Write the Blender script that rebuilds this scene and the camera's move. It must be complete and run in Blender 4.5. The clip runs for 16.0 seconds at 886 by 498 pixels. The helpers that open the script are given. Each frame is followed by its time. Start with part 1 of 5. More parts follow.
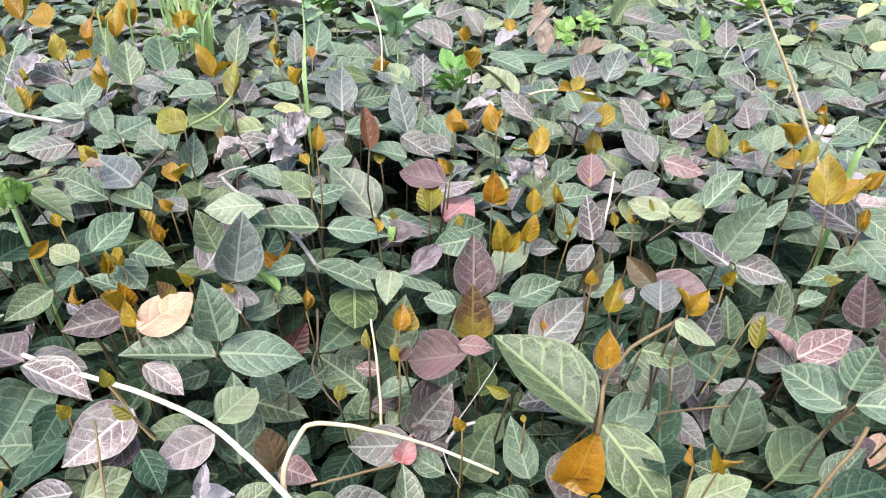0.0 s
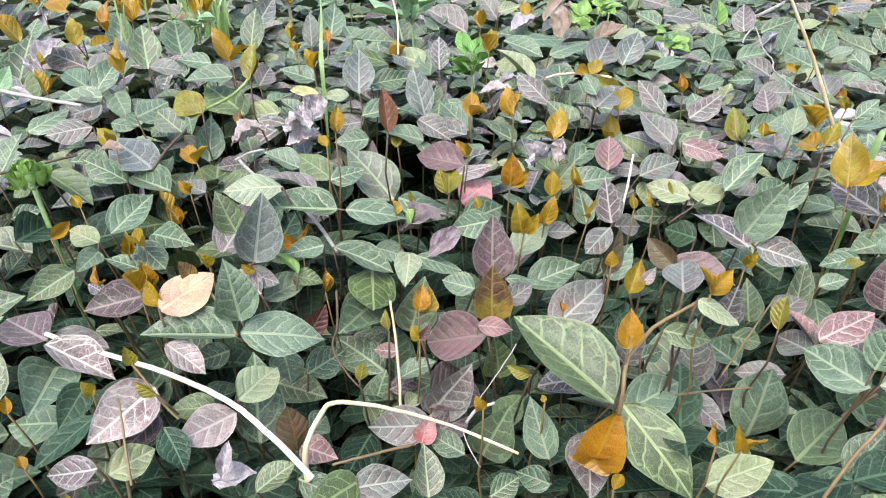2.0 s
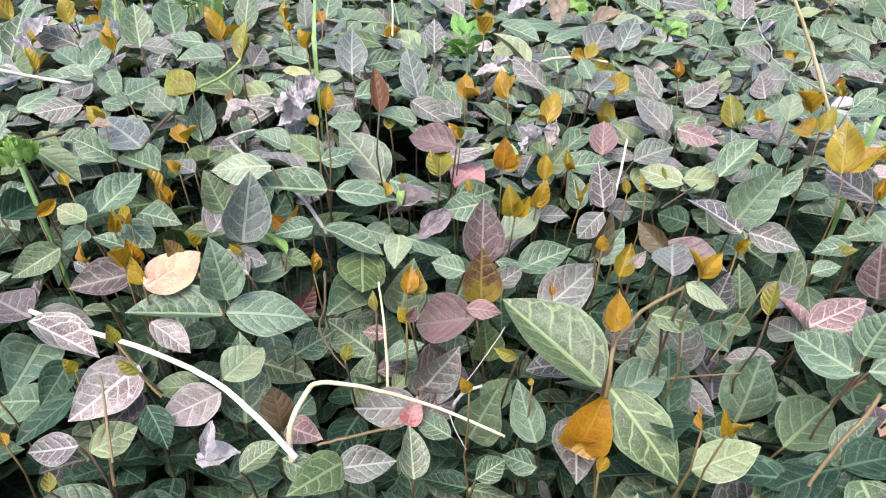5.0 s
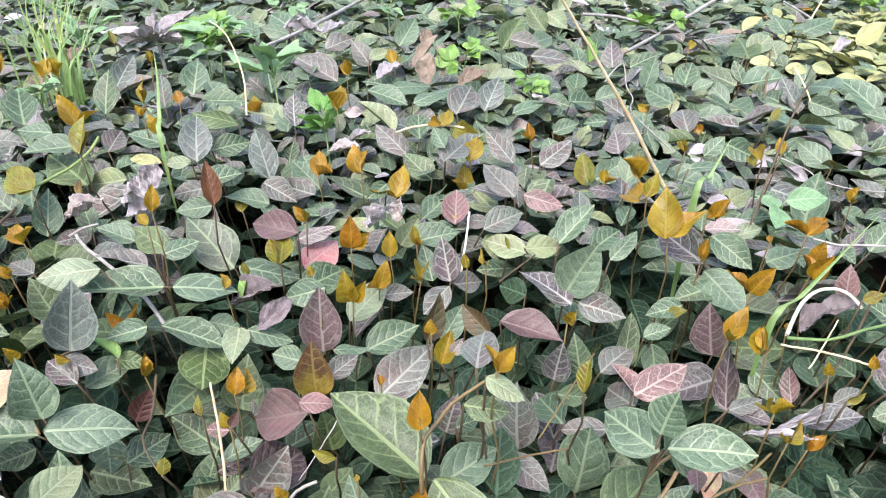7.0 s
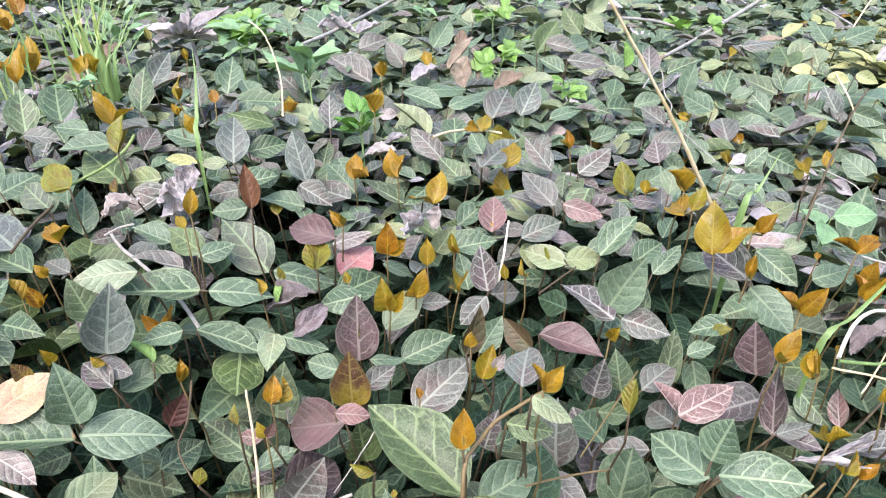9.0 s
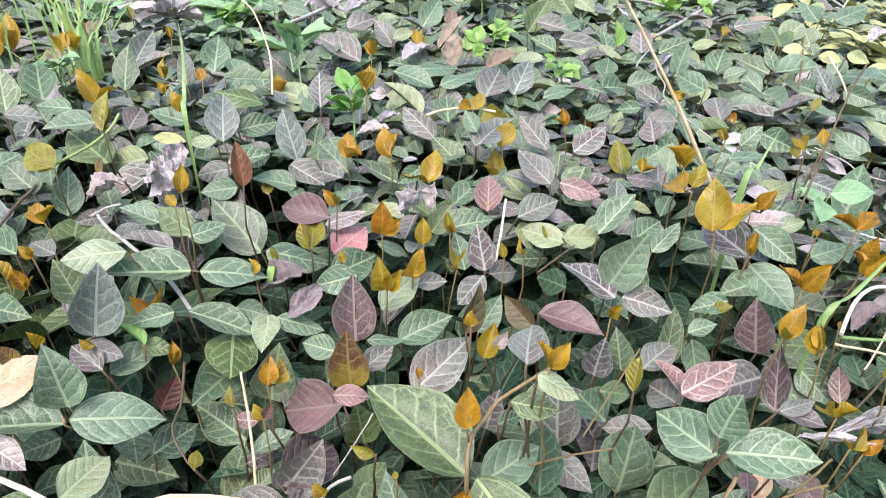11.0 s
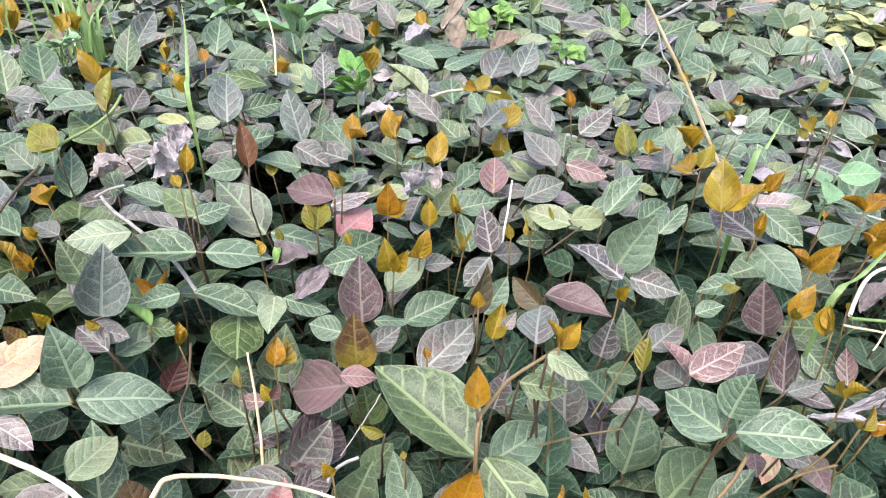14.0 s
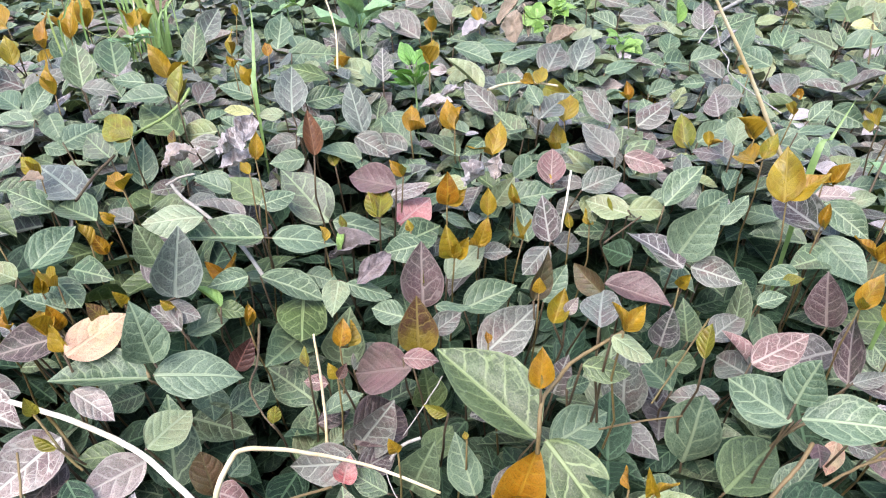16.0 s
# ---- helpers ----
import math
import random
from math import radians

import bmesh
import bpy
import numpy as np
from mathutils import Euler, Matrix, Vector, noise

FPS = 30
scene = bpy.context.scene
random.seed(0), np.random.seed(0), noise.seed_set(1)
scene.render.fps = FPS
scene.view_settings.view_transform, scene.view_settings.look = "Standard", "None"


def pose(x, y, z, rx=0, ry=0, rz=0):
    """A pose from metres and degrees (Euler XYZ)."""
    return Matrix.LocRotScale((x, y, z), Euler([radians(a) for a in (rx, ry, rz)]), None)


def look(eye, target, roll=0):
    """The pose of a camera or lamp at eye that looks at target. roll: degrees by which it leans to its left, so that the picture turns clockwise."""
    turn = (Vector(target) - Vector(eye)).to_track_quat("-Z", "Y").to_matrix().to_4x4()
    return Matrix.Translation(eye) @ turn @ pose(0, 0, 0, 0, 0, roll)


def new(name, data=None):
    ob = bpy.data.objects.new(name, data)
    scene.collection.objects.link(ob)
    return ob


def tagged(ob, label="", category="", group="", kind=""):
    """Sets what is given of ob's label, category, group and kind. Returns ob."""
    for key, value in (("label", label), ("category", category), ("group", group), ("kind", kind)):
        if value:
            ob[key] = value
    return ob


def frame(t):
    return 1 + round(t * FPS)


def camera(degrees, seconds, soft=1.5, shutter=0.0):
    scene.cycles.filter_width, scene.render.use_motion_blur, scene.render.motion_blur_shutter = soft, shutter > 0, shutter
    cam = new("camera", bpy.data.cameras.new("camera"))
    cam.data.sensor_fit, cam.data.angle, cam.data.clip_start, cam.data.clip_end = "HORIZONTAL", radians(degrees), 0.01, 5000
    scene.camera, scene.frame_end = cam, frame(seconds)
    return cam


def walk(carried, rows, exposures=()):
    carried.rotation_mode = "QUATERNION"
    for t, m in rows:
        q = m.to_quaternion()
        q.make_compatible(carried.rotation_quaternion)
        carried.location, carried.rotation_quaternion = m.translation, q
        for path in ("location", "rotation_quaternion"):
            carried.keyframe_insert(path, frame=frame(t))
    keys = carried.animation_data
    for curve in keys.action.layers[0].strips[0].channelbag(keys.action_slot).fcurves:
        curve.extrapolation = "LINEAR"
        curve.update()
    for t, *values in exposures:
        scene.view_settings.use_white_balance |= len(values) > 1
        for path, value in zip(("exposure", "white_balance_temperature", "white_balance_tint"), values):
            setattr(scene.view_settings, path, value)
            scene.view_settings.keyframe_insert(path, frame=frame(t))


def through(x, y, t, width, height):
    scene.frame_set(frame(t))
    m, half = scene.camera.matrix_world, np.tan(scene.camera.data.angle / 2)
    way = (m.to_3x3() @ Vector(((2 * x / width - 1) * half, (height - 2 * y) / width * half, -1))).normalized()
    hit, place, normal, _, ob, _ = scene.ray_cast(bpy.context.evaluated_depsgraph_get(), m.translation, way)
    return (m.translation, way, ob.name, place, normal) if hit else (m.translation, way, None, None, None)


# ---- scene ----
cam = camera(61.2, 16.0, soft=1.1)
ROWS = [
    (0.0, -0.003, -0.046, 0.403, 56.26, -0.5, -0.46),
    (0.5, -0.007, -0.046, 0.399, 55.39, -0.49, 0.1),
    (1.0, -0.009, -0.047, 0.401, 55.41, -0.49, -0.01),
    (1.5, -0.01, -0.049, 0.401, 55.59, -0.5, 0.17),
    (2.0, -0.008, -0.048, 0.399, 55.49, -0.16, 0.18),
    (2.5, -0.012, -0.048, 0.4, 55.18, -0.16, 0.46),
    (3.0, -0.014, -0.05, 0.398, 55.24, -0.74, 0.76),
    (3.5, -0.009, -0.048, 0.395, 55.2, -0.66, 0.84),
    (6.0, 0.005, -0.047, 0.394, 54.47, -1.06, -0.65),
    (6.5, 0.034, -0.044, 0.399, 55.69, -1.32, -2.5),
    (7.0, 0.059, -0.035, 0.422, 56.77, 0.33, -4.78),
    (7.5, 0.074, -0.02, 0.437, 56.9, 0.5, -5.33),
    (8.0, 0.069, -0.016, 0.429, 56.66, -0.08, -3.58),
    (8.5, 0.058, -0.02, 0.428, 57.38, -0.25, -3.51),
    (9.0, 0.048, -0.024, 0.423, 56.61, -0.08, -2.83),
    (9.5, 0.045, -0.024, 0.427, 55.97, 0.99, -3.26),
    (10.0, 0.043, -0.021, 0.421, 55.74, 0.25, -3.67),
    (12.5, 0.039, -0.019, 0.412, 55.6, -0.83, -4.06),
    (13.0, 0.038, -0.021, 0.411, 55.62, -0.91, -4.07),
    (13.5, 0.039, -0.021, 0.413, 55.52, -0.82, -4.06),
    (14.0, 0.037, -0.019, 0.411, 54.58, -0.57, -4.06),
    (14.5, 0.035, -0.02, 0.407, 54.66, -1.06, -3.78),
    (15.0, 0.035, -0.02, 0.408, 54.66, -0.73, -3.8),
    (15.5, 0.034, -0.024, 0.409, 54.61, 0.24, -2.53),
    (16.0, 0.028, -0.028, 0.409, 54.64, 0.9, -0.95),
]
walk(cam, [(t, pose(*p)) for t, *p in ROWS])

# ---------------------------------------------------------------- light: thin overcast, soft sun from behind
SUN_HEIGHT, SUN_TURN = 62.0, 205.0
world = bpy.data.worlds.new("sky")
scene.world = world
world.use_nodes = True
wn = world.node_tree.nodes
sky = wn.new("ShaderNodeTexSky")
sky.sky_type, sky.sun_disc = "NISHITA", False
sky.sun_elevation, sky.sun_rotation = radians(SUN_HEIGHT), radians(SUN_TURN)
sky.dust_density, sky.air_density = 3.0, 1.0
world.node_tree.links.new(sky.outputs[0], wn["Background"].inputs[0])
wn["Background"].inputs[1].default_value = 0.15
sun = new("sun", bpy.data.lights.new("sun", "SUN"))
sun.data.energy, sun.data.angle, sun.data.color = 1.6, radians(35), (1.0, 0.958, 1.0)
sa, se = radians(SUN_TURN), radians(SUN_HEIGHT)
sun.matrix_world = look(Vector((math.sin(sa) * math.cos(se), math.cos(sa) * math.cos(se), math.sin(se))) * 5, (0, 0, 0))
scene.view_settings.exposure = 1.79

# ---------------------------------------------------------------- materials
class Nodes:
    """Short hand for a node tree of one material."""

    def __init__(self, name, roughness=0.5, specular=0.5):
        self.mat = bpy.data.materials.new(name)
        self.mat.use_nodes = True
        self.t = self.mat.node_tree
        self.bsdf = self.t.nodes["Principled BSDF"]
        self.bsdf.inputs["Roughness"].default_value = roughness
        self.bsdf.inputs["Specular IOR Level"].default_value = specular

    def put(self, socket, value):
        if hasattr(value, "is_output"):
            self.t.links.new(value, socket)
        elif isinstance(value, (tuple, list)) and len(value) == 3 and socket.type == "RGBA":
            socket.default_value = (*value, 1)
        else:
            socket.default_value = value

    def math(self, op, a, b=0.0, c=0.0):
        n = self.t.nodes.new("ShaderNodeMath")
        n.operation = op
        for s, v in zip(n.inputs, (a, b, c)):
            self.put(s, v)
        return n.outputs[0]

    def step(self, value, a, b, lo=0.0, hi=1.0):
        n = self.t.nodes.new("ShaderNodeMapRange")
        n.interpolation_type = "SMOOTHSTEP"
        for s, v in zip(n.inputs, (value, a, b, lo, hi)):
            self.put(s, v)
        return n.outputs[0]

    def mix(self, f, a, b, kind="MIX"):
        n = self.t.nodes.new("ShaderNodeMix")
        n.data_type, n.blend_type = "RGBA", kind
        self.put(n.inputs[0], f), self.put(n.inputs[6], a), self.put(n.inputs[7], b)
        return n.outputs[2]

    def ramp(self, f, *stops):
        n = self.t.nodes.new("ShaderNodeValToRGB")
        e = n.color_ramp.elements
        while len(e) < len(stops):
            e.new(0.5)
        for i, (p, c) in enumerate(stops):
            e[i].position, e[i].color = p, (*c, 1)
        self.put(n.inputs[0], f)
        return n.outputs[0]

    def noise(self, where, scale, detail=3.0, w=None, rough=0.55):
        n = self.t.nodes.new("ShaderNodeTexNoise")
        if w is not None:
            n.noise_dimensions = "4D"
            self.put(n.inputs["W"], w)
        self.put(n.inputs["Vector"], where)
        n.inputs["Scale"].default_value, n.inputs["Detail"].default_value = scale, detail
        n.inputs["Roughness"].default_value = rough
        return n.outputs[0]

    def place(self):
        return self.t.nodes.new("ShaderNodeTexCoord").outputs["Object"]

    def world_place(self):
        return self.t.nodes.new("ShaderNodeNewGeometry").outputs["Position"]

    def chance(self):
        """A random number for each loose leaf, whether an object of its own or an island of a joined mesh."""
        a = self.t.nodes.new("ShaderNodeObjectInfo").outputs["Random"]
        b = self.t.nodes.new("ShaderNodeNewGeometry").outputs["Random Per Island"]
        return self.math("FRACT", self.math("ADD", a, b))

    def bump(self, height, strength=0.3, distance=0.001):
        n = self.t.nodes.new("ShaderNodeBump")
        n.inputs["Strength"].default_value, n.inputs["Distance"].default_value = strength, distance
        self.put(n.inputs["Height"], height)
        self.put(self.bsdf.inputs["Normal"], n.outputs[0])

    def done(self, colour, through=0.0):
        self.put(self.bsdf.inputs["Base Color"], colour)
        if through:
            tr = self.t.nodes.new("ShaderNodeBsdfTranslucent")
            self.put(tr.inputs[0], self.mix(1.0, colour, (1.0, 1.0, 0.45), "MULTIPLY"))
            m = self.t.nodes.new("ShaderNodeMixShader")
            m.inputs[0].default_value = through
            out = self.t.nodes["Material Output"]
            self.t.links.new(self.bsdf.outputs[0], m.inputs[1])
            self.t.links.new(tr.outputs[0], m.inputs[2])
            self.t.links.new(m.outputs[0], out.inputs[0])
        return self.mat


def leaf_material(name, stops, vein, tint=None, tint_amount=0.5, vein_amount=0.95, net=0.55, rough=0.46, through=0.13, worn=0.5, spec=0.38, quilt=0.4, dusty=1.0, base=None):
    """A pinnately veined leaf: a pale midrib, side veins that run forward, a fine net between them, blotches of a second tint."""
    k = Nodes(name, rough, spec)
    uv = k.t.nodes.new("ShaderNodeUVMap").outputs[0]
    r = k.chance()
    r2 = k.math("FRACT", k.math("MULTIPLY", r, 17.31))
    r3 = k.math("FRACT", k.math("MULTIPLY", r, 53.7))
    seed = k.math("MULTIPLY", r, 91.0)
    wob = k.math("SUBTRACT", k.noise(uv, 4.5, 3.0, seed), 0.5)
    sep = k.t.nodes.new("ShaderNodeSeparateXYZ")
    k.put(sep.inputs[0], uv)
    u = k.math("MULTIPLY_ADD", wob, 0.14, sep.outputs[0])
    side = k.math("SUBTRACT", k.math("MULTIPLY_ADD", wob, 0.03, sep.outputs[1]), 0.5)
    w = k.math("MULTIPLY", k.math("ABSOLUTE", side), 2.0)
    # midrib, thinning to the tip
    rib = k.step(k.math("ADD", w, k.math("MULTIPLY", sep.outputs[0], 0.035)), 0.05, 0.100, 1.0, 0.0)
    # how far out to the margin, from 0 to 1
    edge = k.t.nodes.new("ShaderNodeUVMap")
    edge.uv_map = "Edge"
    es = k.t.nodes.new("ShaderNodeSeparateXYZ")
    k.put(es.inputs[0], edge.outputs[0])
    q = k.math("MULTIPLY", k.math("ABSOLUTE", k.math("SUBTRACT", es.outputs[1], 0.5)), 2.0)
    # side veins, set alternately on the two halves
    count = k.math("MULTIPLY_ADD", r2, 1.8, 4.3)
    shift = k.math("MULTIPLY", k.math("GREATER_THAN", side, 0.0), 0.45)
    bend = k.math("ADD", k.math("MULTIPLY", w, 0.20), k.math("MULTIPLY", k.math("MULTIPLY", w, w), 0.14))
    s = k.math("FRACT", k.math("ADD", k.math("MULTIPLY", k.math("SUBTRACT", u, bend), count), shift))
    near = k.math("ABSOLUTE", k.math("SUBTRACT", s, 0.5))
    lat = k.step(k.math("MULTIPLY_ADD", q, 0.03, near), 0.04, 0.10, 1.0, 0.0)
    lat = k.math("MULTIPLY", lat, k.step(k.noise(uv, 3.6, 2.0, k.math("ADD", seed, 11.0)), 0.30, 0.5, 0.55, 1.0))
    lat = k.math("MULTIPLY", lat, k.step(q, 0.70, 0.92, 1.0, 0.0))
    # loops that join the side veins near the margin
    arc = k.math("ABSOLUTE", k.math("SUBTRACT", k.math("MULTIPLY_ADD", wob, 0.25, q), k.math("MULTIPLY_ADD", near, 0.40, 0.66)))
    loop = k.math("MULTIPLY", k.step(arc, 0.02, 0.06, 0.75, 0.0), k.step(k.noise(uv, 5.0, 2.0, k.math("ADD", seed, 23.0)), 0.36, 0.52))
    lat = k.math("MAXIMUM", lat, loop)
    # a net of smaller veins between them
    st = k.t.nodes.new("ShaderNodeMapping")
    st.inputs["Scale"].default_value = (13.0, 7.5, 1.0)
    warp = k.t.nodes.new("ShaderNodeVectorMath")
    warp.operation = "MULTIPLY_ADD"
    cloud = k.t.nodes.new("ShaderNodeTexNoise")
    cloud.inputs["Scale"].default_value = 7.0
    k.put(cloud.inputs["Vector"], uv), k.put(warp.inputs[0], cloud.outputs["Color"])
    warp.inputs[1].default_value = (0.08, 0.08, 0.0)
    k.put(warp.inputs[2], uv)
    k.put(st.inputs["Vector"], warp.outputs[0])
    vo = k.t.nodes.new("ShaderNodeTexVoronoi")
    vo.voronoi_dimensions, vo.feature = "2D", "DISTANCE_TO_EDGE"
    vo.inputs["Scale"].default_value = 1.0
    k.put(vo.inputs["Vector"], st.outputs[0])
    fine = k.step(vo.outputs["Distance"], 0.02, 0.10, 1.0, 0.0)
    fine = k.math("MULTIPLY", fine, k.step(k.noise(uv, 4.0, 2.0, k.math("ADD", seed, 31.0)), 0.40, 0.62, 0.25, 1.0))
    veins = k.math("MAXIMUM", k.math("MAXIMUM", rib, k.math("MULTIPLY", lat, 0.86)), k.math("MULTIPLY", fine, net))
    veins = k.math("MULTIPLY", veins, k.math("MULTIPLY_ADD", r3, 0.38, vein_amount * 0.62))
    veins = k.math("MINIMUM", veins, 0.92)
    blade = k.ramp(r, *stops)
    vein = tuple(c * 0.90 for c in vein)
    if base:
        # the blade turns to another colour towards its stalk
        blade = k.mix(k.step(k.math("MULTIPLY_ADD", wob, 0.9, sep.outputs[0]), 0.12, 0.62, 0.95, 0.0), blade, base)
    if tint:
        spot = k.step(k.noise(uv, 2.2, 4.0, seed), 0.42, 0.66)
        blade = k.mix(k.math("MULTIPLY", spot, k.math("MULTIPLY_ADD", r3, tint_amount * 0.7, tint_amount * 0.3)), blade, tint)
    patch = k.noise(uv, 1.5, 3.0, k.math("ADD", seed, 5.0), 0.6)
    blade = k.mix(k.step(patch, 0.34, 0.52, 0.75, 0.0), blade, k.mix(1.0, blade, (0.62, 0.66, 0.60), "MULTIPLY"))
    blade = k.mix(k.step(patch, 0.50, 0.68, 0.0, 0.8), blade, k.mix(1.0, blade, (1.32, 1.28, 1.24), "MULTIPLY"))
    grain = k.noise(uv, 24.0, 5.0, seed, 0.7)
    blade = k.mix(k.step(grain, 0.35, 0.75, 0.0, 0.45 * dusty), blade, k.mix(1.0, blade, (1.55, 1.5, 1.5), "MULTIPLY"))
    freckle = k.noise(uv, 60.0, 3.0, seed, 0.6)
    blade = k.mix(k.step(freckle, 0.52, 0.66, 0.0, 0.28 * dusty), blade, k.mix(0.55, blade, (0.22, 0.20, 0.16)))
    blade = k.mix(k.step(freckle, 0.36, 0.52, 0.95, 0.0), blade, k.mix(1.0, blade, (0.5, 0.55, 0.5), "MULTIPLY"))
    rim = k.step(k.noise(uv, 3.0, 3.0, k.math("ADD", seed, 3.0)), 0.5, 0.75, 0.0, 0.5)
    blade = k.mix(k.math("MULTIPLY", rim, k.step(w, 0.5, 0.95)), blade, k.mix(0.6, blade, vein))
    col = k.mix(veins, blade, vein)
    # a thin paler margin
    col = k.mix(k.step(q, 0.90, 0.985, 0.0, 0.38), col, vein)
    # small brown scars and dust
    scar = k.math("MULTIPLY", k.step(k.noise(uv, 7.0, 4.0, k.math("ADD", seed, 7.0), 0.75), 0.66, 0.74), worn)
    col = k.mix(scar, col, (0.16, 0.10, 0.06))
    dust = k.math("MULTIPLY", k.step(k.noise(uv, 46.0, 2.0, seed), 0.62, 0.72), 0.25 * dusty)
    col = k.mix(dust, col, (0.42, 0.43, 0.40))
    k.put(k.bsdf.inputs["Roughness"], k.math("MULTIPLY_ADD", grain, 0.3, rough - 0.13))
    k.bump(k.math("SUBTRACT", k.math("MULTIPLY", k.noise(uv, 16.0, 3.0, seed), 0.5), k.math("MAXIMUM", k.math("MULTIPLY", k.step(near, 0.0, 0.35, 1.0, 0.0), quilt), rib)), 0.5, 0.0012)
    return k.done(col, through)


GREEN = leaf_material("leaf_green", ((0.0, (0.026, 0.054, 0.028)), (0.3, (0.043, 0.080, 0.042)), (0.6, (0.064, 0.101, 0.061)), (0.85, (0.074, 0.102, 0.048)), (1.0, (0.086, 0.098, 0.072))), (0.245, 0.31, 0.175), (0.100, 0.080, 0.058), 0.55, dusty=0.6)
PALE = leaf_material("leaf_pale", ((0.0, (0.145, 0.175, 0.075)), (0.5, (0.170, 0.205, 0.105)), (1.0, (0.150, 0.190, 0.120))), (0.34, 0.39, 0.25), (0.18, 0.13, 0.08), 0.5, 0.6, 0.35)
# Green leaves darkened in colour to stand for shade under the canopy.
SHADEGREEN = leaf_material("leaf_deep", ((0.0, (0.009, 0.025, 0.014)), (0.5, (0.014, 0.036, 0.020)), (1.0, (0.026, 0.046, 0.023))), (0.09, 0.15, 0.085), None, 0, 0.8, 0.4, 0.55, spec=0.2, dusty=0.4)
PURPLE = leaf_material("leaf_purple", ((0.0, (0.050, 0.047, 0.055)), (0.5, (0.084, 0.056, 0.060)), (1.0, (0.076, 0.072, 0.076))), (0.32, 0.31, 0.285), (0.050, 0.072, 0.046), 0.85)
PINK = leaf_material("leaf_pink", ((0.0, (0.145, 0.070, 0.070)), (0.5, (0.162, 0.083, 0.081)), (1.0, (0.150, 0.092, 0.085))), (0.37, 0.29, 0.26), (0.095, 0.082, 0.066), 0.8, 0.9, 0.55)
FROST = leaf_material("leaf_frost", ((0.0, (0.215, 0.160, 0.155)), (0.5, (0.255, 0.205, 0.195)), (1.0, (0.24, 0.21, 0.185))), (0.50, 0.47, 0.42), (0.125, 0.080, 0.082), 1.2, 0.8, 0.5, worn=0.9)
RUST = leaf_material("leaf_rust", ((0.0, (0.070, 0.018, 0.012)), (0.5, (0.074, 0.024, 0.012)), (1.0, (0.060, 0.024, 0.012))), (0.21, 0.16, 0.045), (0.10, 0.072, 0.010), 0.6, 0.95, 0.6, base=(0.17, 0.125, 0.010))
PEACH = leaf_material("leaf_peach", ((0.0, (0.48, 0.36, 0.21)), (1.0, (0.51, 0.39, 0.24))), (0.56, 0.45, 0.30), (0.44, 0.235, 0.17), 1.7, 0.5, 0.3, worn=1.0, base=(0.44, 0.25, 0.17))
YOUNG = leaf_material("leaf_young", ((0.0, (0.225, 0.090, 0.006)), (0.2, (0.275, 0.150, 0.008)), (0.6, (0.275, 0.178, 0.010)), (1.0, (0.18, 0.160, 0.014))), (0.34, 0.25, 0.04), (0.20, 0.095, 0.008), 0.9, 0.45, 0.2, 0.36, 0.28, 0.35, 0.35, quilt=0.45, dusty=0.4)
BLUSH = leaf_material("leaf_blush", ((0.0, (0.44, 0.19, 0.185)), (1.0, (0.47, 0.23, 0.22))), (0.60, 0.42, 0.39), (0.52, 0.38, 0.34), 0.9, 0.8, 0.35, base=(0.38, 0.085, 0.095))
OLIVE = leaf_material("leaf_olive", ((0.0, (0.044, 0.072, 0.020)), (0.5, (0.062, 0.094, 0.036)), (1.0, (0.058, 0.088, 0.040))), (0.23, 0.29, 0.13), (0.05, 0.06, 0.025), 0.6, 0.7, 0.4)
JADE = leaf_material("leaf_jade", ((0.0, (0.056, 0.098, 0.061)), (0.5, (0.074, 0.115, 0.073)), (1.0, (0.090, 0.128, 0.085))), (0.27, 0.33, 0.205), (0.056, 0.090, 0.046), 0.7, 0.88, 0.5)
PLUM = leaf_material("leaf_plum", ((0.0, (0.058, 0.036, 0.040)), (0.5, (0.070, 0.040, 0.043)), (1.0, (0.060, 0.044, 0.050))), (0.27, 0.22, 0.20), (0.046, 0.055, 0.036), 0.9, 0.9, 0.55)
ROSE = leaf_material("leaf_rose", ((0.0, (0.100, 0.056, 0.060)), (1.0, (0.118, 0.066, 0.068))), (0.245, 0.18, 0.165), (0.085, 0.075, 0.058), 1.1, 0.6, 0.55)
MAROON = leaf_material("leaf_maroon", ((0.0, (0.060, 0.020, 0.018)), (1.0, (0.048, 0.026, 0.018))), (0.17, 0.075, 0.065), None, 0, 0.6, 0.4, dusty=0.5)
RUSSET = leaf_material("leaf_russet", ((0.0, (0.120, 0.038, 0.016)), (1.0, (0.095, 0.044, 0.016))), (0.20, 0.10, 0.05), (0.075, 0.028, 0.012), 0.9, 0.5, 0.3, dusty=0.5)
SILVER = leaf_material("leaf_silver", ((0.0, (0.086, 0.086, 0.076)), (0.35, (0.096, 0.106, 0.090)), (0.7, (0.110, 0.098, 0.092)), (1.0, (0.080, 0.098, 0.078))), (0.30, 0.31, 0.265), (0.098, 0.062, 0.058), 1.1, 0.85, 0.5)
CITRON = leaf_material("leaf_citron", ((0.0, (0.120, 0.115, 0.010)), (0.5, (0.150, 0.135, 0.010)), (1.0, (0.145, 0.160, 0.016))), (0.30, 0.29, 0.05), (0.12, 0.065, 0.008), 1.0, 0.4, 0.2, 0.4, 0.25, 0.15)
SLATE = leaf_material("leaf_slate", ((0.0, (0.066, 0.074, 0.072)), (0.5, (0.078, 0.088, 0.086)), (1.0, (0.070, 0.086, 0.074))), (0.28, 0.32, 0.26), (0.085, 0.068, 0.064), 0.6, 0.8, 0.6)
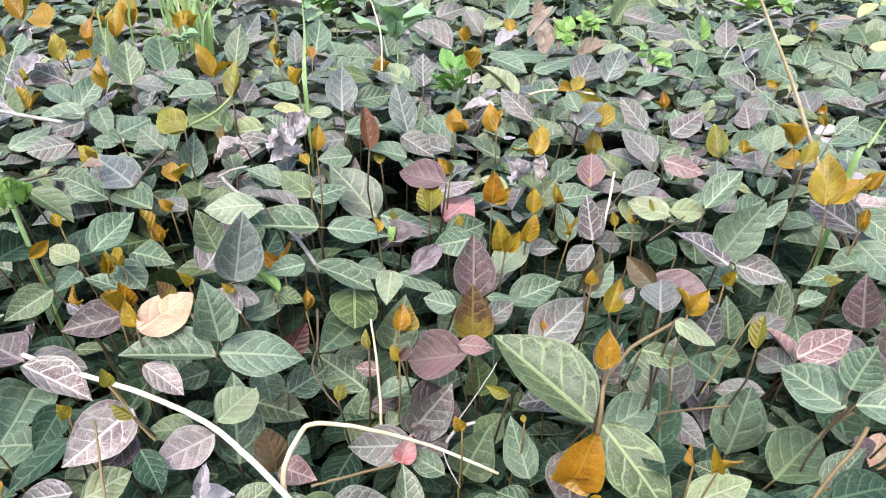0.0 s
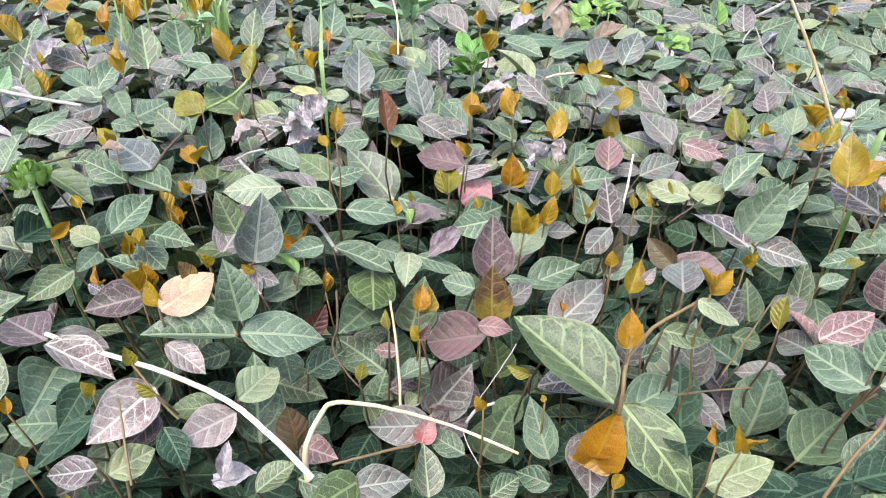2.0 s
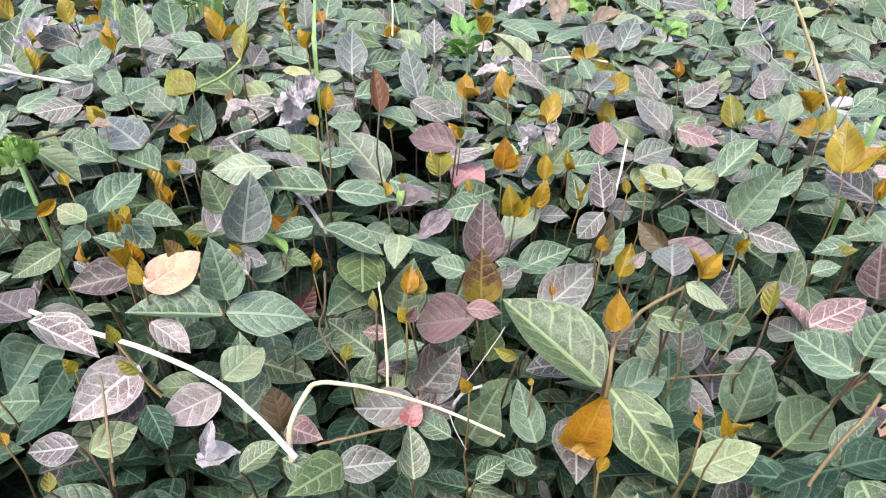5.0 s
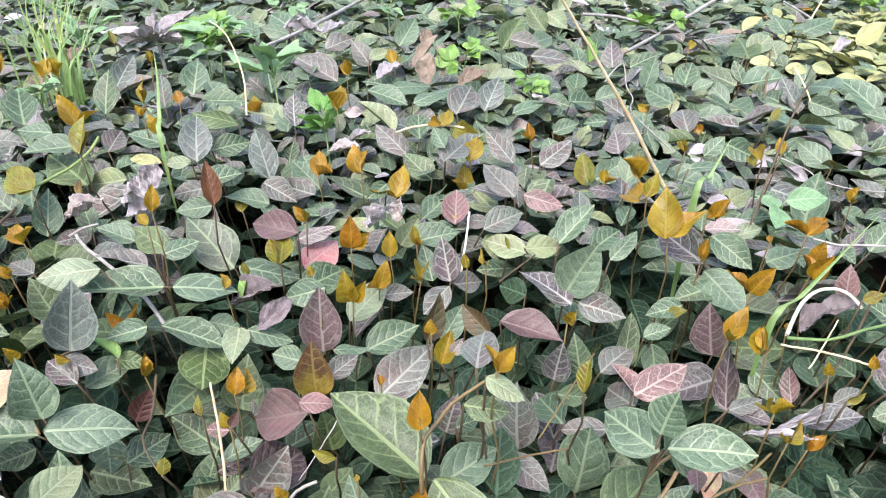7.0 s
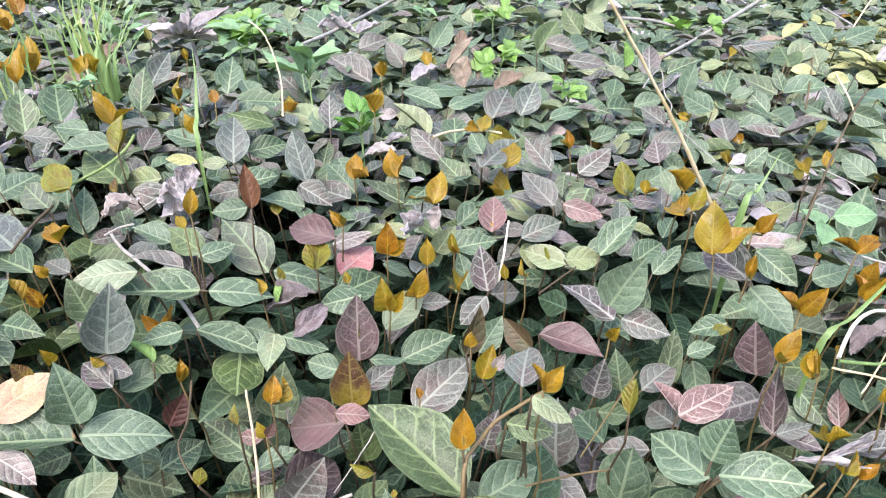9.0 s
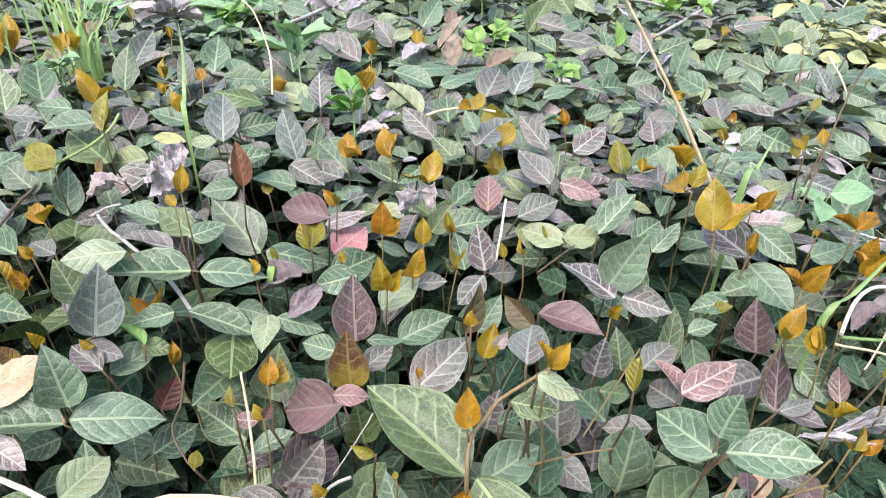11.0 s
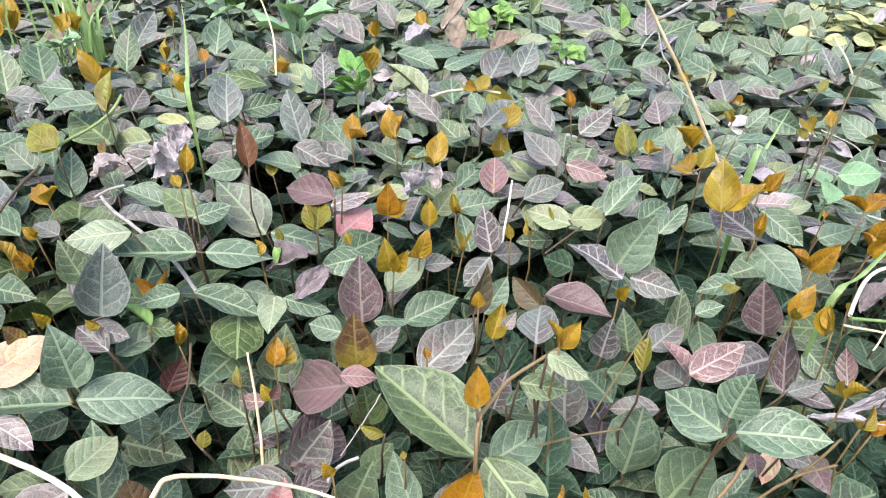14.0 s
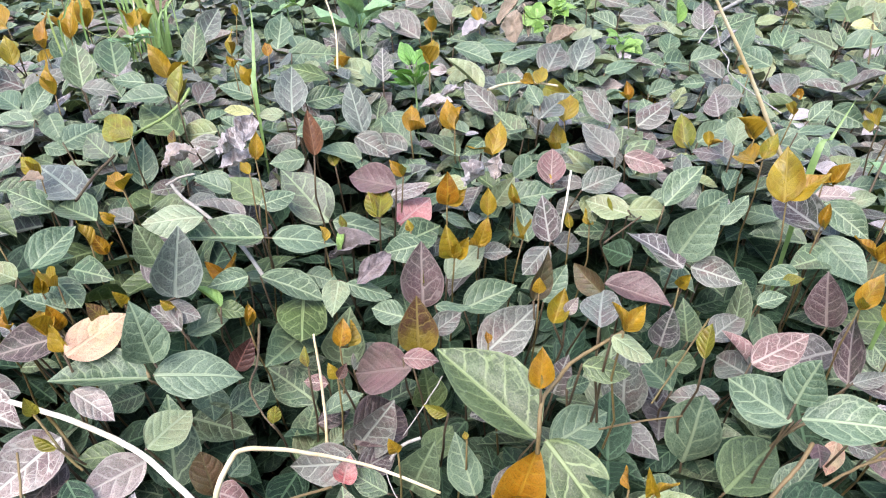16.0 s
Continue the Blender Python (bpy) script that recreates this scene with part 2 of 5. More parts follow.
AMBER = leaf_material("leaf_amber", ((0.0, (0.27, 0.105, 0.006)), (0.5, (0.30, 0.140, 0.006)), (1.0, (0.29, 0.165, 0.008))), (0.38, 0.25, 0.03), (0.15, 0.060, 0.006), 1.2, 0.5, 0.25, 0.36, 0.28, 0.30, 0.35, quilt=0.3, dusty=0.4)
UMBER = leaf_material("leaf_umber", ((0.0, (0.050, 0.040, 0.016)), (1.0, (0.070, 0.036, 0.018))), (0.12, 0.105, 0.045), (0.040, 0.052, 0.020), 0.8, 0.6, 0.3)
LEAFGREEN = leaf_material("leaf_weed", ((0.0, (0.085, 0.21, 0.035)), (1.0, (0.11, 0.25, 0.05))), (0.2, 0.34, 0.12), None, 0, 0.4, 0.1, 0.4, 0.25, 0.05)
LIME = leaf_material("leaf_lime", ((0.0, (0.12, 0.24, 0.04)), (0.5, (0.16, 0.29, 0.06)), (1.0, (0.19, 0.31, 0.09))), (0.27, 0.38, 0.13), None, 0, 0.4, 0.2, 0.4, 0.25, 0.1)
MINT = leaf_material("leaf_mint", ((0.0, (0.14, 0.26, 0.13)), (0.5, (0.18, 0.31, 0.16)), (1.0, (0.23, 0.34, 0.19))), (0.33, 0.44, 0.28), None, 0, 0.4, 0.2, 0.5, 0.25, 0.1)
# Yellow leaves; this colour also stands in for sunlight on the far patch.
GOLD = leaf_material("leaf_yellow_sunlit", ((0.0, (0.22, 0.25, 0.10)), (0.5, (0.30, 0.30, 0.12)), (1.0, (0.36, 0.34, 0.15))), (0.44, 0.44, 0.24), (0.16, 0.20, 0.10), 0.6, 0.5, 0.2)
DRY = leaf_material("leaf_dry", ((0.0, (0.34, 0.315, 0.335)), (0.35, (0.25, 0.225, 0.240)), (0.7, (0.40, 0.375, 0.395)), (1.0, (0.24, 0.195, 0.170))), (0.46, 0.44, 0.455), (0.12, 0.090, 0.088), 1.0, 0.35, 0.3, 0.8, 0.1, 0.6, 0.2)
ASHEN = leaf_material("leaf_ashen", ((0.0, (0.38, 0.345, 0.365)), (0.5, (0.28, 0.25, 0.265)), (1.0, (0.42, 0.39, 0.40))), (0.46, 0.44, 0.45), (0.16, 0.115, 0.11), 0.9, 0.35, 0.3, 0.8, 0.1, 0.6, 0.2)
BROWN = leaf_material("leaf_brown", ((0.0, (0.19, 0.14, 0.105)), (0.5, (0.29, 0.235, 0.19)), (1.0, (0.15, 0.10, 0.072))), (0.32, 0.26, 0.21), (0.10, 0.065, 0.045), 0.9, 0.35, 0.3, 0.7, 0.15, 0.6, 0.2)
# Dry leaf colour darkened, with the shade under the shoots painted in.
DRY_SHADED = leaf_material("leaf_dry_shaded", ((0.0, (0.17, 0.14, 0.15)), (0.5, (0.12, 0.095, 0.10)), (1.0, (0.19, 0.165, 0.17))), (0.24, 0.21, 0.215), (0.07, 0.048, 0.045), 1.0, 0.35, 0.3, 0.8, 0.1, 0.6, 0.2)


def plain(name, a, b, scale, rough=0.6, bump=0.3, through=0.0, spec=0.4):
    k = Nodes(name, rough, spec)
    p = k.place()
    n = k.noise(p, scale, 5.0)
    fine = k.noise(p, scale * 7, 3.0)
    col = k.mix(k.step(n, 0.3, 0.7), a, b)
    col = k.mix(k.step(fine, 0.45, 0.75, 0.0, 0.4), col, tuple(c * 0.6 for c in a))
    k.bump(k.math("ADD", n, k.math("MULTIPLY", fine, 0.4)), bump, 0.001)
    return k.done(col, through)


STEM = plain("stem_brown", (0.052, 0.034, 0.020), (0.080, 0.058, 0.028), 90)
YOUNG_STEM = plain("stem_olive", (0.115, 0.090, 0.028), (0.105, 0.065, 0.026), 90)
STRAW = plain("straw", (0.56, 0.48, 0.33), (0.40, 0.30, 0.15), 60, 0.5)
PALE_STRAW = plain("straw_pale", (0.62, 0.58, 0.50), (0.46, 0.41, 0.31), 60, 0.5)
TAN = plain("stem_tan", (0.12, 0.080, 0.036), (0.16, 0.115, 0.05), 70)
TWIG = plain("twig_grey", (0.22, 0.20, 0.18), (0.34, 0.32, 0.29), 80, 0.7)
GRASS = plain("grass_green", (0.14, 0.24, 0.075), (0.20, 0.29, 0.11), 50, 0.45, 0.2, 0.25)
SOIL = plain("soil", (0.022, 0.017, 0.012), (0.042, 0.032, 0.023), 40, 0.95, 0.9, 0, 0.15)
FRESH_STEM = plain("stem_fresh", (0.20, 0.27, 0.07), (0.26, 0.31, 0.12), 60, 0.45)
# ---------------------------------------------------------------- kinds of things
R = random.Random(7)


def leaf_mesh(name, material, rows=12, across=4, widest=0.42, arch=0.12, cup=0.10, wave=0.0, tip=1.0, curl=0.0, phase=0.0, twist=0.0):
    """A leaf of length 1 along x and width 1 along y, its upper face towards z."""
    verts, faces, uvs, edge = [], [], [], []
    for i in range(rows + 1):
        u = i / rows
        u = u - 0.06 * math.sin(2 * math.pi * u)
        b = 1.04 * tip
        a = b * widest / (1 - widest)
        h = (u ** a * (1 - u) ** b) / (widest ** a * (1 - widest) ** b)
        h = 0.5 * max(h, 0.015) * (1 + 0.02 * math.sin(u * 17 + phase))
        for j in range(across + 1):
            q = 2 * j / across - 1
            y = q * h
            z = -arch * u * u + cup * abs(y) * 1.2 - curl * y * y * 1.6
            z += wave * abs(q) ** 2 * 0.5 * math.sin(u * 9 + (1.7 if q > 0 else 0) + phase)
            z += twist * (u - 0.3) * y
            x = u - curl * 0.05 * abs(q)
            verts.append((x, y + 0.02 * math.sin(u * 3 + phase), z))
            uvs.append((u, 0.5 + y))
            edge.append((u, 0.5 + q / 2))
    n = across + 1
    for i in range(rows):
        for j in range(across):
            faces.append((i * n + j, (i + 1) * n + j, (i + 1) * n + j + 1, i * n + j + 1))
    me = bpy.data.meshes.new(name)
    me.from_pydata(verts, [], faces)
    layer = me.uv_layers.new(name="UVMap")
    rim = me.uv_layers.new(name="Edge")
    for loop in me.loops:
        layer.data[loop.index].uv = uvs[loop.vertex_index]
        rim.data[loop.index].uv = edge[loop.vertex_index]
    me.polygons.foreach_set("use_smooth", [True] * len(me.polygons))
    me.materials.append(material)
    return me


SHAPES = [dict(widest=0.40, arch=0.05, cup=0.18, wave=0.02, twist=0.35), dict(widest=0.43, arch=0.09, cup=0.08, wave=0.05, twist=-0.4), dict(widest=0.38, arch=0.01, cup=0.28, wave=0.05, phase=1.0, twist=0.2),
          dict(widest=0.45, arch=0.08, cup=-0.08, tip=0.9, wave=0.06, phase=4.0, twist=-0.25), dict(widest=0.37, arch=0.12, cup=0.20, tip=1.1, phase=2.0, wave=0.06, twist=0.45), dict(widest=0.41, arch=0.04, cup=0.34, phase=5.0)]
KINDS = dict(frost=FROST, blush=BLUSH, leafgreen=LEAFGREEN, green=GREEN, pale=PALE, deep=SHADEGREEN, purple=PURPLE, pink=PINK, rust=RUST, peach=PEACH, young=YOUNG, lime=LIME, mint=MINT, gold=GOLD, dry=DRY, olive=OLIVE, jade=JADE, plum=PLUM, rose=ROSE, maroon=MAROON, silver=SILVER, citron=CITRON, slate=SLATE, amber=AMBER, russet=RUSSET, umber=UMBER)
LEAVES = {k: [leaf_mesh("leaf_" + k, m, **s) for s in SHAPES] for k, m in KINDS.items()}
LEAVES["young"] = [leaf_mesh("leaf_young", YOUNG, widest=w, arch=a, cup=c, wave=0.12, tip=t, phase=c * 9, twist=0.7 * (c - 0.5)) for w, a, c, t in ((0.38, 0.05, 0.24, 1.15), (0.43, 0.10, 0.75, 1.05), (0.38, -0.10, 0.40, 1.3), (0.42, 0.15, 0.60, 1.1), (0.44, 0.18, 0.90, 1.0))]
LEAVES["amber"] = [leaf_mesh("leaf_amber", AMBER, widest=w, arch=a, cup=c, wave=0.10, tip=t, phase=c * 9) for w, a, c, t in ((0.40, 0.06, 0.40, 1.1), (0.44, 0.12, 0.65, 1.0), (0.40, -0.08, 0.35, 1.15))]
LEAVES["dry"] = [leaf_mesh("leaf_dry", DRY, widest=0.5, arch=a, cup=c, wave=0.16, phase=f, curl=0.3) for a, c, f in ((0.3, 0.5, 0), (-0.2, 0.3, 2), (0.1, -0.5, 4))]


def tube(bm, points, r0, r1, sides=5):
    """A tapered round rod along the points."""
    rings, s = [], None
    for i, p in enumerate(points):
        a, b = points[max(i - 1, 0)], points[min(i + 1, len(points) - 1)]
        d = (Vector(b) - Vector(a))
        d = d.normalized() if d.length > 1e-9 else Vector((0, 0, 1))
        s = d.orthogonal() if s is None else s - d * s.dot(d)
        s.normalize()
        t = d.cross(s)
        r = r0 + (r1 - r0) * i / max(len(points) - 1, 1)
        rings.append([bm.verts.new(Vector(p) + (s * math.cos(2 * math.pi * k / sides) + t * math.sin(2 * math.pi * k / sides)) * r) for k in range(sides)])
    for a, b in zip(rings, rings[1:]):
        for k in range(sides):
            bm.faces.new((a[k], a[(k + 1) % sides], b[(k + 1) % sides], b[k])).smooth = True
    bm.faces.new(rings[-1])


def part(name, bm, material, parent, label=""):
    me = bpy.data.meshes.new(name)
    bm.to_mesh(me)
    bm.free()
    me.materials.append(material)
    ob = new(name, me)
    ob.parent = parent
    return tagged(ob, label)


def bow(a, b, sag, n=5, side=0.0):
    """A bent line from a to b."""
    a, b = Vector(a), Vector(b)
    s = (b - a).cross(Vector((0, 0, 1)))
    return [a.lerp(b, i / n) + (Vector((0, 0, sag)) + s * side) * (4 * (i / n) * (1 - i / n)) for i in range(n + 1)]


def blade(parent, kind, m, name="leaf", label="", variant=None):
    meshes = LEAVES[kind]
    ob = new(name, meshes[(R.randrange(len(meshes)) if variant is None else variant) % len(meshes)])
    ob.parent = parent
    ob.matrix_basis = m
    return tagged(ob, label)


WORDS = dict(frost="pinkish white", blush="vivid pink", leafgreen="fresh green", green="dark green", pale="pale yellow-green", deep="deep green", purple="purple-flushed", pink="pink-red", rust="rust-red and yellow", peach="peach-yellow dying",
             young="orange-olive young", lime="bright lime", mint="fresh green", gold="sunlit yellow-green", dry="dry grey-brown", olive="olive-green", jade="smooth jade-green", plum="plum-red", rose="dusky rose", maroon="dark maroon", silver="silvery mauve", citron="yellow-green young", slate="slate-grey", amber="bright orange young", umber="dark olive-brown", russet="red-brown young")


SPOTS = []
YOUNG_KINDS = ("young", "amber", "citron", "rust", "russet", "lime")


def leaf(x, y, z, yaw, pitch, roll, length, width, kind="green", upper=True):
    """One leaf: its base in millimetres, the way it points and its lean in degrees, its size in millimetres."""
    if upper and kind not in YOUNG_KINDS:
        SPOTS.append(pose(x / 1000, y / 1000, z / 1000, roll, -pitch, yaw) @ Vector((length / 2000, 0, 0)))
    return (Vector((x, y, z)) / 1000, yaw, pitch, roll, length / 1000, width / 1000, kind)


def sprig(*leaves, under=2):
    """A jasmine shoot: leaves at their places on a stem that rises from the soil, and smaller ones in the shade below."""
    top = max((l[0] for l in leaves), key=lambda v: v.z)
    mid = sum((l[0] for l in leaves), Vector()) / len(leaves)
    kinds = [l[6] for l in leaves]
    main = max(set(kinds), key=kinds.count)
    back = R.uniform(0.0, 0.03) if main in ("young", "amber") else R.uniform(0.02, 0.07)
    foot = Vector((mid.x + R.uniform(-0.02, 0.02), mid.y + back, 0.0))
    if main in ("young", "amber") and len(leaves) == 1 and leaves[0][4] > 0.009 and R.random() < 0.85:
        # the smaller partner of a young leaf, half unfolded before it
        at, yaw, pitch, roll, length, width, kind = leaves[0]
        side = R.choice((-1, 1))
        leaves = ((at, yaw, pitch, roll, length, width * 0.86, kind), (at, yaw + side * R.uniform(80, 170), R.uniform(25, 75), side * R.uniform(0, 30), length * R.uniform(0.6, 0.95), width * R.uniform(0.45, 0.7), kind))
    base = new("young_shoot" if main in ("young", "amber") else "jasmine_sprig")
    base.location = foot
    young = main in ("young", "amber")
    line = bow((0, 0, -0.01), top - foot, 0.0, 8, R.uniform(-0.13, 0.13))
    line = [p + Vector((R.gauss(0, 0.0013), R.gauss(0, 0.0013), 0)) for p in line[:-1]] + [line[-1]]
    bm = bmesh.new()
    tube(bm, line, 0.0008, 0.00045 if young else 0.00055, 6)
    for at, yaw, pitch, roll, length, width, kind in leaves:
        q = at - foot
        near = min(line, key=lambda p: (p - q).length + 3 * max(p.z - q.z, 0))
        if (near - q).length > 0.001:
            tube(bm, bow(near, q, 0.0, 3), 0.0007, 0.0005, 5)
        blade(base, kind, Matrix.Translation(q) @ pose(0, 0, 0, roll, -pitch, yaw) @ Matrix.Diagonal((length, width, length, 1)), variant=0 if kind in ("young", "amber") and length > 0.018 else None)
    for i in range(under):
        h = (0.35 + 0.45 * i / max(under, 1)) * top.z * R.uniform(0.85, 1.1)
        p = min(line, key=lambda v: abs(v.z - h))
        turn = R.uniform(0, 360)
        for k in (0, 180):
            # most lower leaves take the green with shade painted in
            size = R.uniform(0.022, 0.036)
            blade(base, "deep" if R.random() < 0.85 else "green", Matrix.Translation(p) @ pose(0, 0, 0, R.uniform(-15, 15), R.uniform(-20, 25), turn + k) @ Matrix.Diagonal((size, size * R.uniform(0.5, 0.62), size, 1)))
    part("stem", bm, YOUNG_STEM if young else STEM, base)
    what = {"young": "upright jasmine shoot tipped with folded orange-olive young leaves", "amber": "upright jasmine shoot tipped with bright orange young leaves"}.get(main, "jasmine shoot with %s pale-veined leaves" % WORDS[main])
    return tagged(base, what + ", rooted in soil", "jasmine", "young shoots" if young else "jasmine shoots")


def canopy(x, y):
    """Height of the leaf cover over the soil."""
    return 0.152 - 0.035 * min(max((y - 0.45) / 0.5, 0), 1.6) - 0.035 * min(max((x - 0.15) / 0.4, 0), 1) * min(max((y - 0.3) / 0.3, 0), 1) + 0.012 * math.sin(x * 23 + 1) * math.sin(y * 19) + 0.008 * math.sin(x * 51) * math.cos(y * 43)


def joined(name, rng, many, label, rows=6):
    """One mesh for each colour, out of the poses of its leaves."""
    for kind, ms in many.items():
        if not ms:
            continue
        protos = [leaf_mesh("proto", KINDS[kind], rows, 4 if rows > 5 else 2, **{a: b for a, b in sh.items()}) for sh in SHAPES]
        data = []
        for me in protos:
            v = np.empty(len(me.vertices) * 3)
            me.vertices.foreach_get("co", v)
            uv = np.empty(len(me.loops) * 2)
            me.uv_layers[0].data.foreach_get("uv", uv)
            rim = np.empty(len(me.loops) * 2)
            me.uv_layers[1].data.foreach_get("uv", rim)
            f = np.array([tuple(p.vertices) for p in me.polygons])
            data.append((v.reshape(-1, 3), f, uv, rim))
        V, F, U, E, at = [], [], [], [], 0
        for m in ms:
            v, f, uv, rim = data[rng.randrange(len(data))]
            a = np.array(m)
            V.append(v @ a[:3, :3].T + a[:3, 3])
            F.append(f + at)
            U.append(uv)
            E.append(rim)
            at += len(v)
        me = bpy.data.meshes.new(name)
        me.from_pydata(np.concatenate(V).tolist(), [], np.concatenate(F).tolist())
        me.uv_layers.new(name="UVMap").data.foreach_set("uv", np.concatenate(U))
        me.uv_layers.new(name="Edge").data.foreach_set("uv", np.concatenate(E))
        me.polygons.foreach_set("use_smooth", [True] * len(me.polygons))
        me.materials.append(KINDS[kind])
        tagged(new(name, me), label % WORDS[kind], "ground cover", "", "stuff")
        for p in protos:
            bpy.data.meshes.remove(p)


def cover(name, rng, count, inside, kinds, low, high, label, size=(0.022, 0.04), rows=6, flat=18):
    """Leaves past counting, joined into one mesh for each colour."""
    many = {k: [] for k, _ in kinds}
    names, weights = [k for k, _ in kinds], [w for _, w in kinds]
    made = 0
    while made < count:
        x, y = rng.uniform(-2.2, 2.4), rng.uniform(-1.0, 3.5)
        rim = math.hypot(x - 0.1, y - 1.2) - 1.85 - 0.45 * noise.noise(Vector((x * 1.4, y * 1.4, 3.0)))
        if not inside(x, y) or rim > -0.4 * rng.random():
            continue
        made += 1
        z = canopy(x, y) * rng.uniform(low, high) + rng.uniform(-0.01, 0.012)
        turn = rng.uniform(0, 360)
        kind = rng.choices(names, weights)[0]
        s = rng.uniform(*size)
        many[kind].append(pose(x, y, z, rng.gauss(0, flat), -rng.gauss(8, flat), turn) @ Matrix.Diagonal((s, s * rng.uniform(0.48, 0.64), s, 1)))
        if rng.random() < 0.8:
            many[kind].append(pose(x, y, z, rng.gauss(0, flat), -rng.gauss(8, flat), turn + 180) @ Matrix.Diagonal((s, s * rng.uniform(0.48, 0.64), s, 1)))
    joined(name, rng, many, label, rows)


def stalk(name, points, r0, r1, material, label, category):
    """A dry stalk or bare stem through the points, in millimetres, smoothed."""
    pts = [Vector(p) / 1000 for p in points]
    line = []
    for i in range(len(pts) - 1):
        a, b, c, d = pts[max(i - 1, 0)], pts[i], pts[i + 1], pts[min(i + 2, len(pts) - 1)]
        for k in range(6):
            t = k / 6
            line.append(0.5 * ((2 * b) + (c - a) * t + (2 * a - 5 * b + 4 * c - d) * t * t + (3 * b - a - 3 * c + d) * t ** 3))
    line.append(pts[-1])
    line = [p - line[0] + Vector([R.gauss(0, 0.00008) for _ in range(3)]) for p in line]
    bm = bmesh.new()
    tube(bm, line, r0 / 1000, r1 / 1000, 7)
    me = bpy.data.meshes.new(name)
    bm.to_mesh(me)
    bm.free()
    me.materials.append(material)
    ob = new(name, me)
    ob.location = pts[0]
    return tagged(ob, label, category)


def grass(label, width, material, *blades):
    """A grass plant: folded, tapering blades, each through points in millimetres."""
    root = Vector(blades[0][0]) / 1000
    base = new("grass")
    base.location = (root.x, root.y, 0.0)
    n = 14
    for points in blades:
        pts = [Vector(p) / 1000 - base.location for p in points]
        pts = [Vector((pts[0].x * 0.7, pts[0].y * 0.7 + 0.004, 0.0))] + pts
        verts, faces = [], []
        for i in range(n + 1):
            s = i / n * (len(pts) - 1)
            k = min(int(s), len(pts) - 2)
            a, b, c, d = pts[max(k - 1, 0)], pts[k], pts[k + 1], pts[min(k + 2, len(pts) - 1)]
            t = s - k
            p = 0.5 * ((2 * b) + (c - a) * t + (2 * a - 5 * b + 4 * c - d) * t * t + (3 * b - a - 3 * c + d) * t ** 3)
            w = width / 2000 * min(1.0, 1.5 * (1 - i / n) + 0.03) * min(1.0, 0.12 + (3.0 * i / n) ** 2)
            for q, fold in ((-1, 0.0), (0, 0.35), (1, 0.0)):
                verts.append(p + Vector((q * w, fold * w, q * w * 0.2)))
        for i in range(n):
            for j in range(2):
                faces.append((i * 3 + j, i * 3 + j + 1, i * 3 + j + 4, i * 3 + j + 3))
        me = bpy.data.meshes.new("blade")
        me.from_pydata(verts, [], faces)
        me.polygons.foreach_set("use_smooth", [True] * len(me.polygons))
        me.materials.append(material)
        new("blade", me).parent = base
    return tagged(base, label, "grass", "grass plants")


def crumpled(seed, fold, squeeze, material=None):
    """A dead leaf, shrivelled: the flat leaf thrown into sharp folds and drawn in at its sides."""
    me = leaf_mesh("dead_leaf", material or DRY, 26, 16, widest=0.5, arch=0.1, cup=0.2)
    off = Vector((seed * 7.1, seed * 3.3, seed))
    for v in me.vertices:
        c = v.co.copy()
        ridge = 0.0
        for octave, amount in ((3.2, 0.16), (7.0, 0.08), (15.0, 0.03)):
            ridge += (0.5 - abs(noise.noise(c * octave + off))) * amount * 1.6
        side = noise.noise_vector(c * 4.0 + off)
        v.co = Vector((c.x + side.x * 0.06, c.y * squeeze + side.y * 0.09, c.z + ridge * fold + 0.5 * abs(c.y) ** 1.5 * fold))
    return me


DEAD = [crumpled(1, 1.3, 0.8), crumpled(2, 1.7, 0.65), crumpled(3, 1.0, 0.9), crumpled(4, 1.5, 0.7)]
DEAD_ASHEN = [crumpled(8, 0.8, 0.9, ASHEN), crumpled(9, 1.1, 0.8, ASHEN), crumpled(10, 0.6, 0.95, ASHEN)]
DEAD_SHADED = [crumpled(11, 1.2, 0.8, DRY_SHADED), crumpled(12, 0.9, 0.9, DRY_SHADED)]
DEAD_BROWN = [crumpled(5, 0.5, 0.95, BROWN), crumpled(6, 0.35, 1.0, BROWN), crumpled(7, 0.7, 0.9, BROWN)]


def dead_leaf(place, length, width, yaw, pitch, roll, label, brown=False, old=False):
    # old picks the dead leaves with shade in their colour
    ob = new("dead_leaf", R.choice(DEAD_BROWN if brown else DEAD_SHADED if old else DEAD))
    turn = pose(0, 0, 0, roll, -pitch, yaw)
    ob.matrix_basis = Matrix.Translation(Vector(place) / 1000) @ turn @ Matrix.Translation((-length / 2000, 0, 0)) @ Matrix.Diagonal((length / 1000, width / 1000, min(length, width * 1.3) / 1000, 1))
    return tagged(ob, label, "dead leaf", "dead leaves")


def dead_plant(place, spread, count, seed, label):
    """A withered rosette: long shrivelled leaves that fan out from one root."""
    rng = random.Random(seed)
    base = new("dead_plant")
    base.location = (place[0] / 1000, place[1] / 1000, 0.0)
    bm = bmesh.new()
    tube(bm, [Vector((0, 0, -0.01)), Vector((0.003, 0, place[2] / 2000)), Vector((0, 0, place[2] / 1000))], 0.003, 0.002, 6)
    part("stem", bm, TWIG, base)
    for i in range(count):
        n = spread / 1000 * rng.uniform(0.6, 1.05)
        ob = new("leaf", DEAD_ASHEN[i % len(DEAD_ASHEN)])
        ob.parent = base
        ob.matrix_basis = pose(0, 0, place[2] / 1000, rng.uniform(-35, 35), -rng.uniform(-14, 34), 360 * i / count + rng.uniform(-18, 18)) @ Matrix.Diagonal((n, n * rng.uniform(0.32, 0.5), n * 0.6, 1))
    return tagged(base, label, "dead plant")


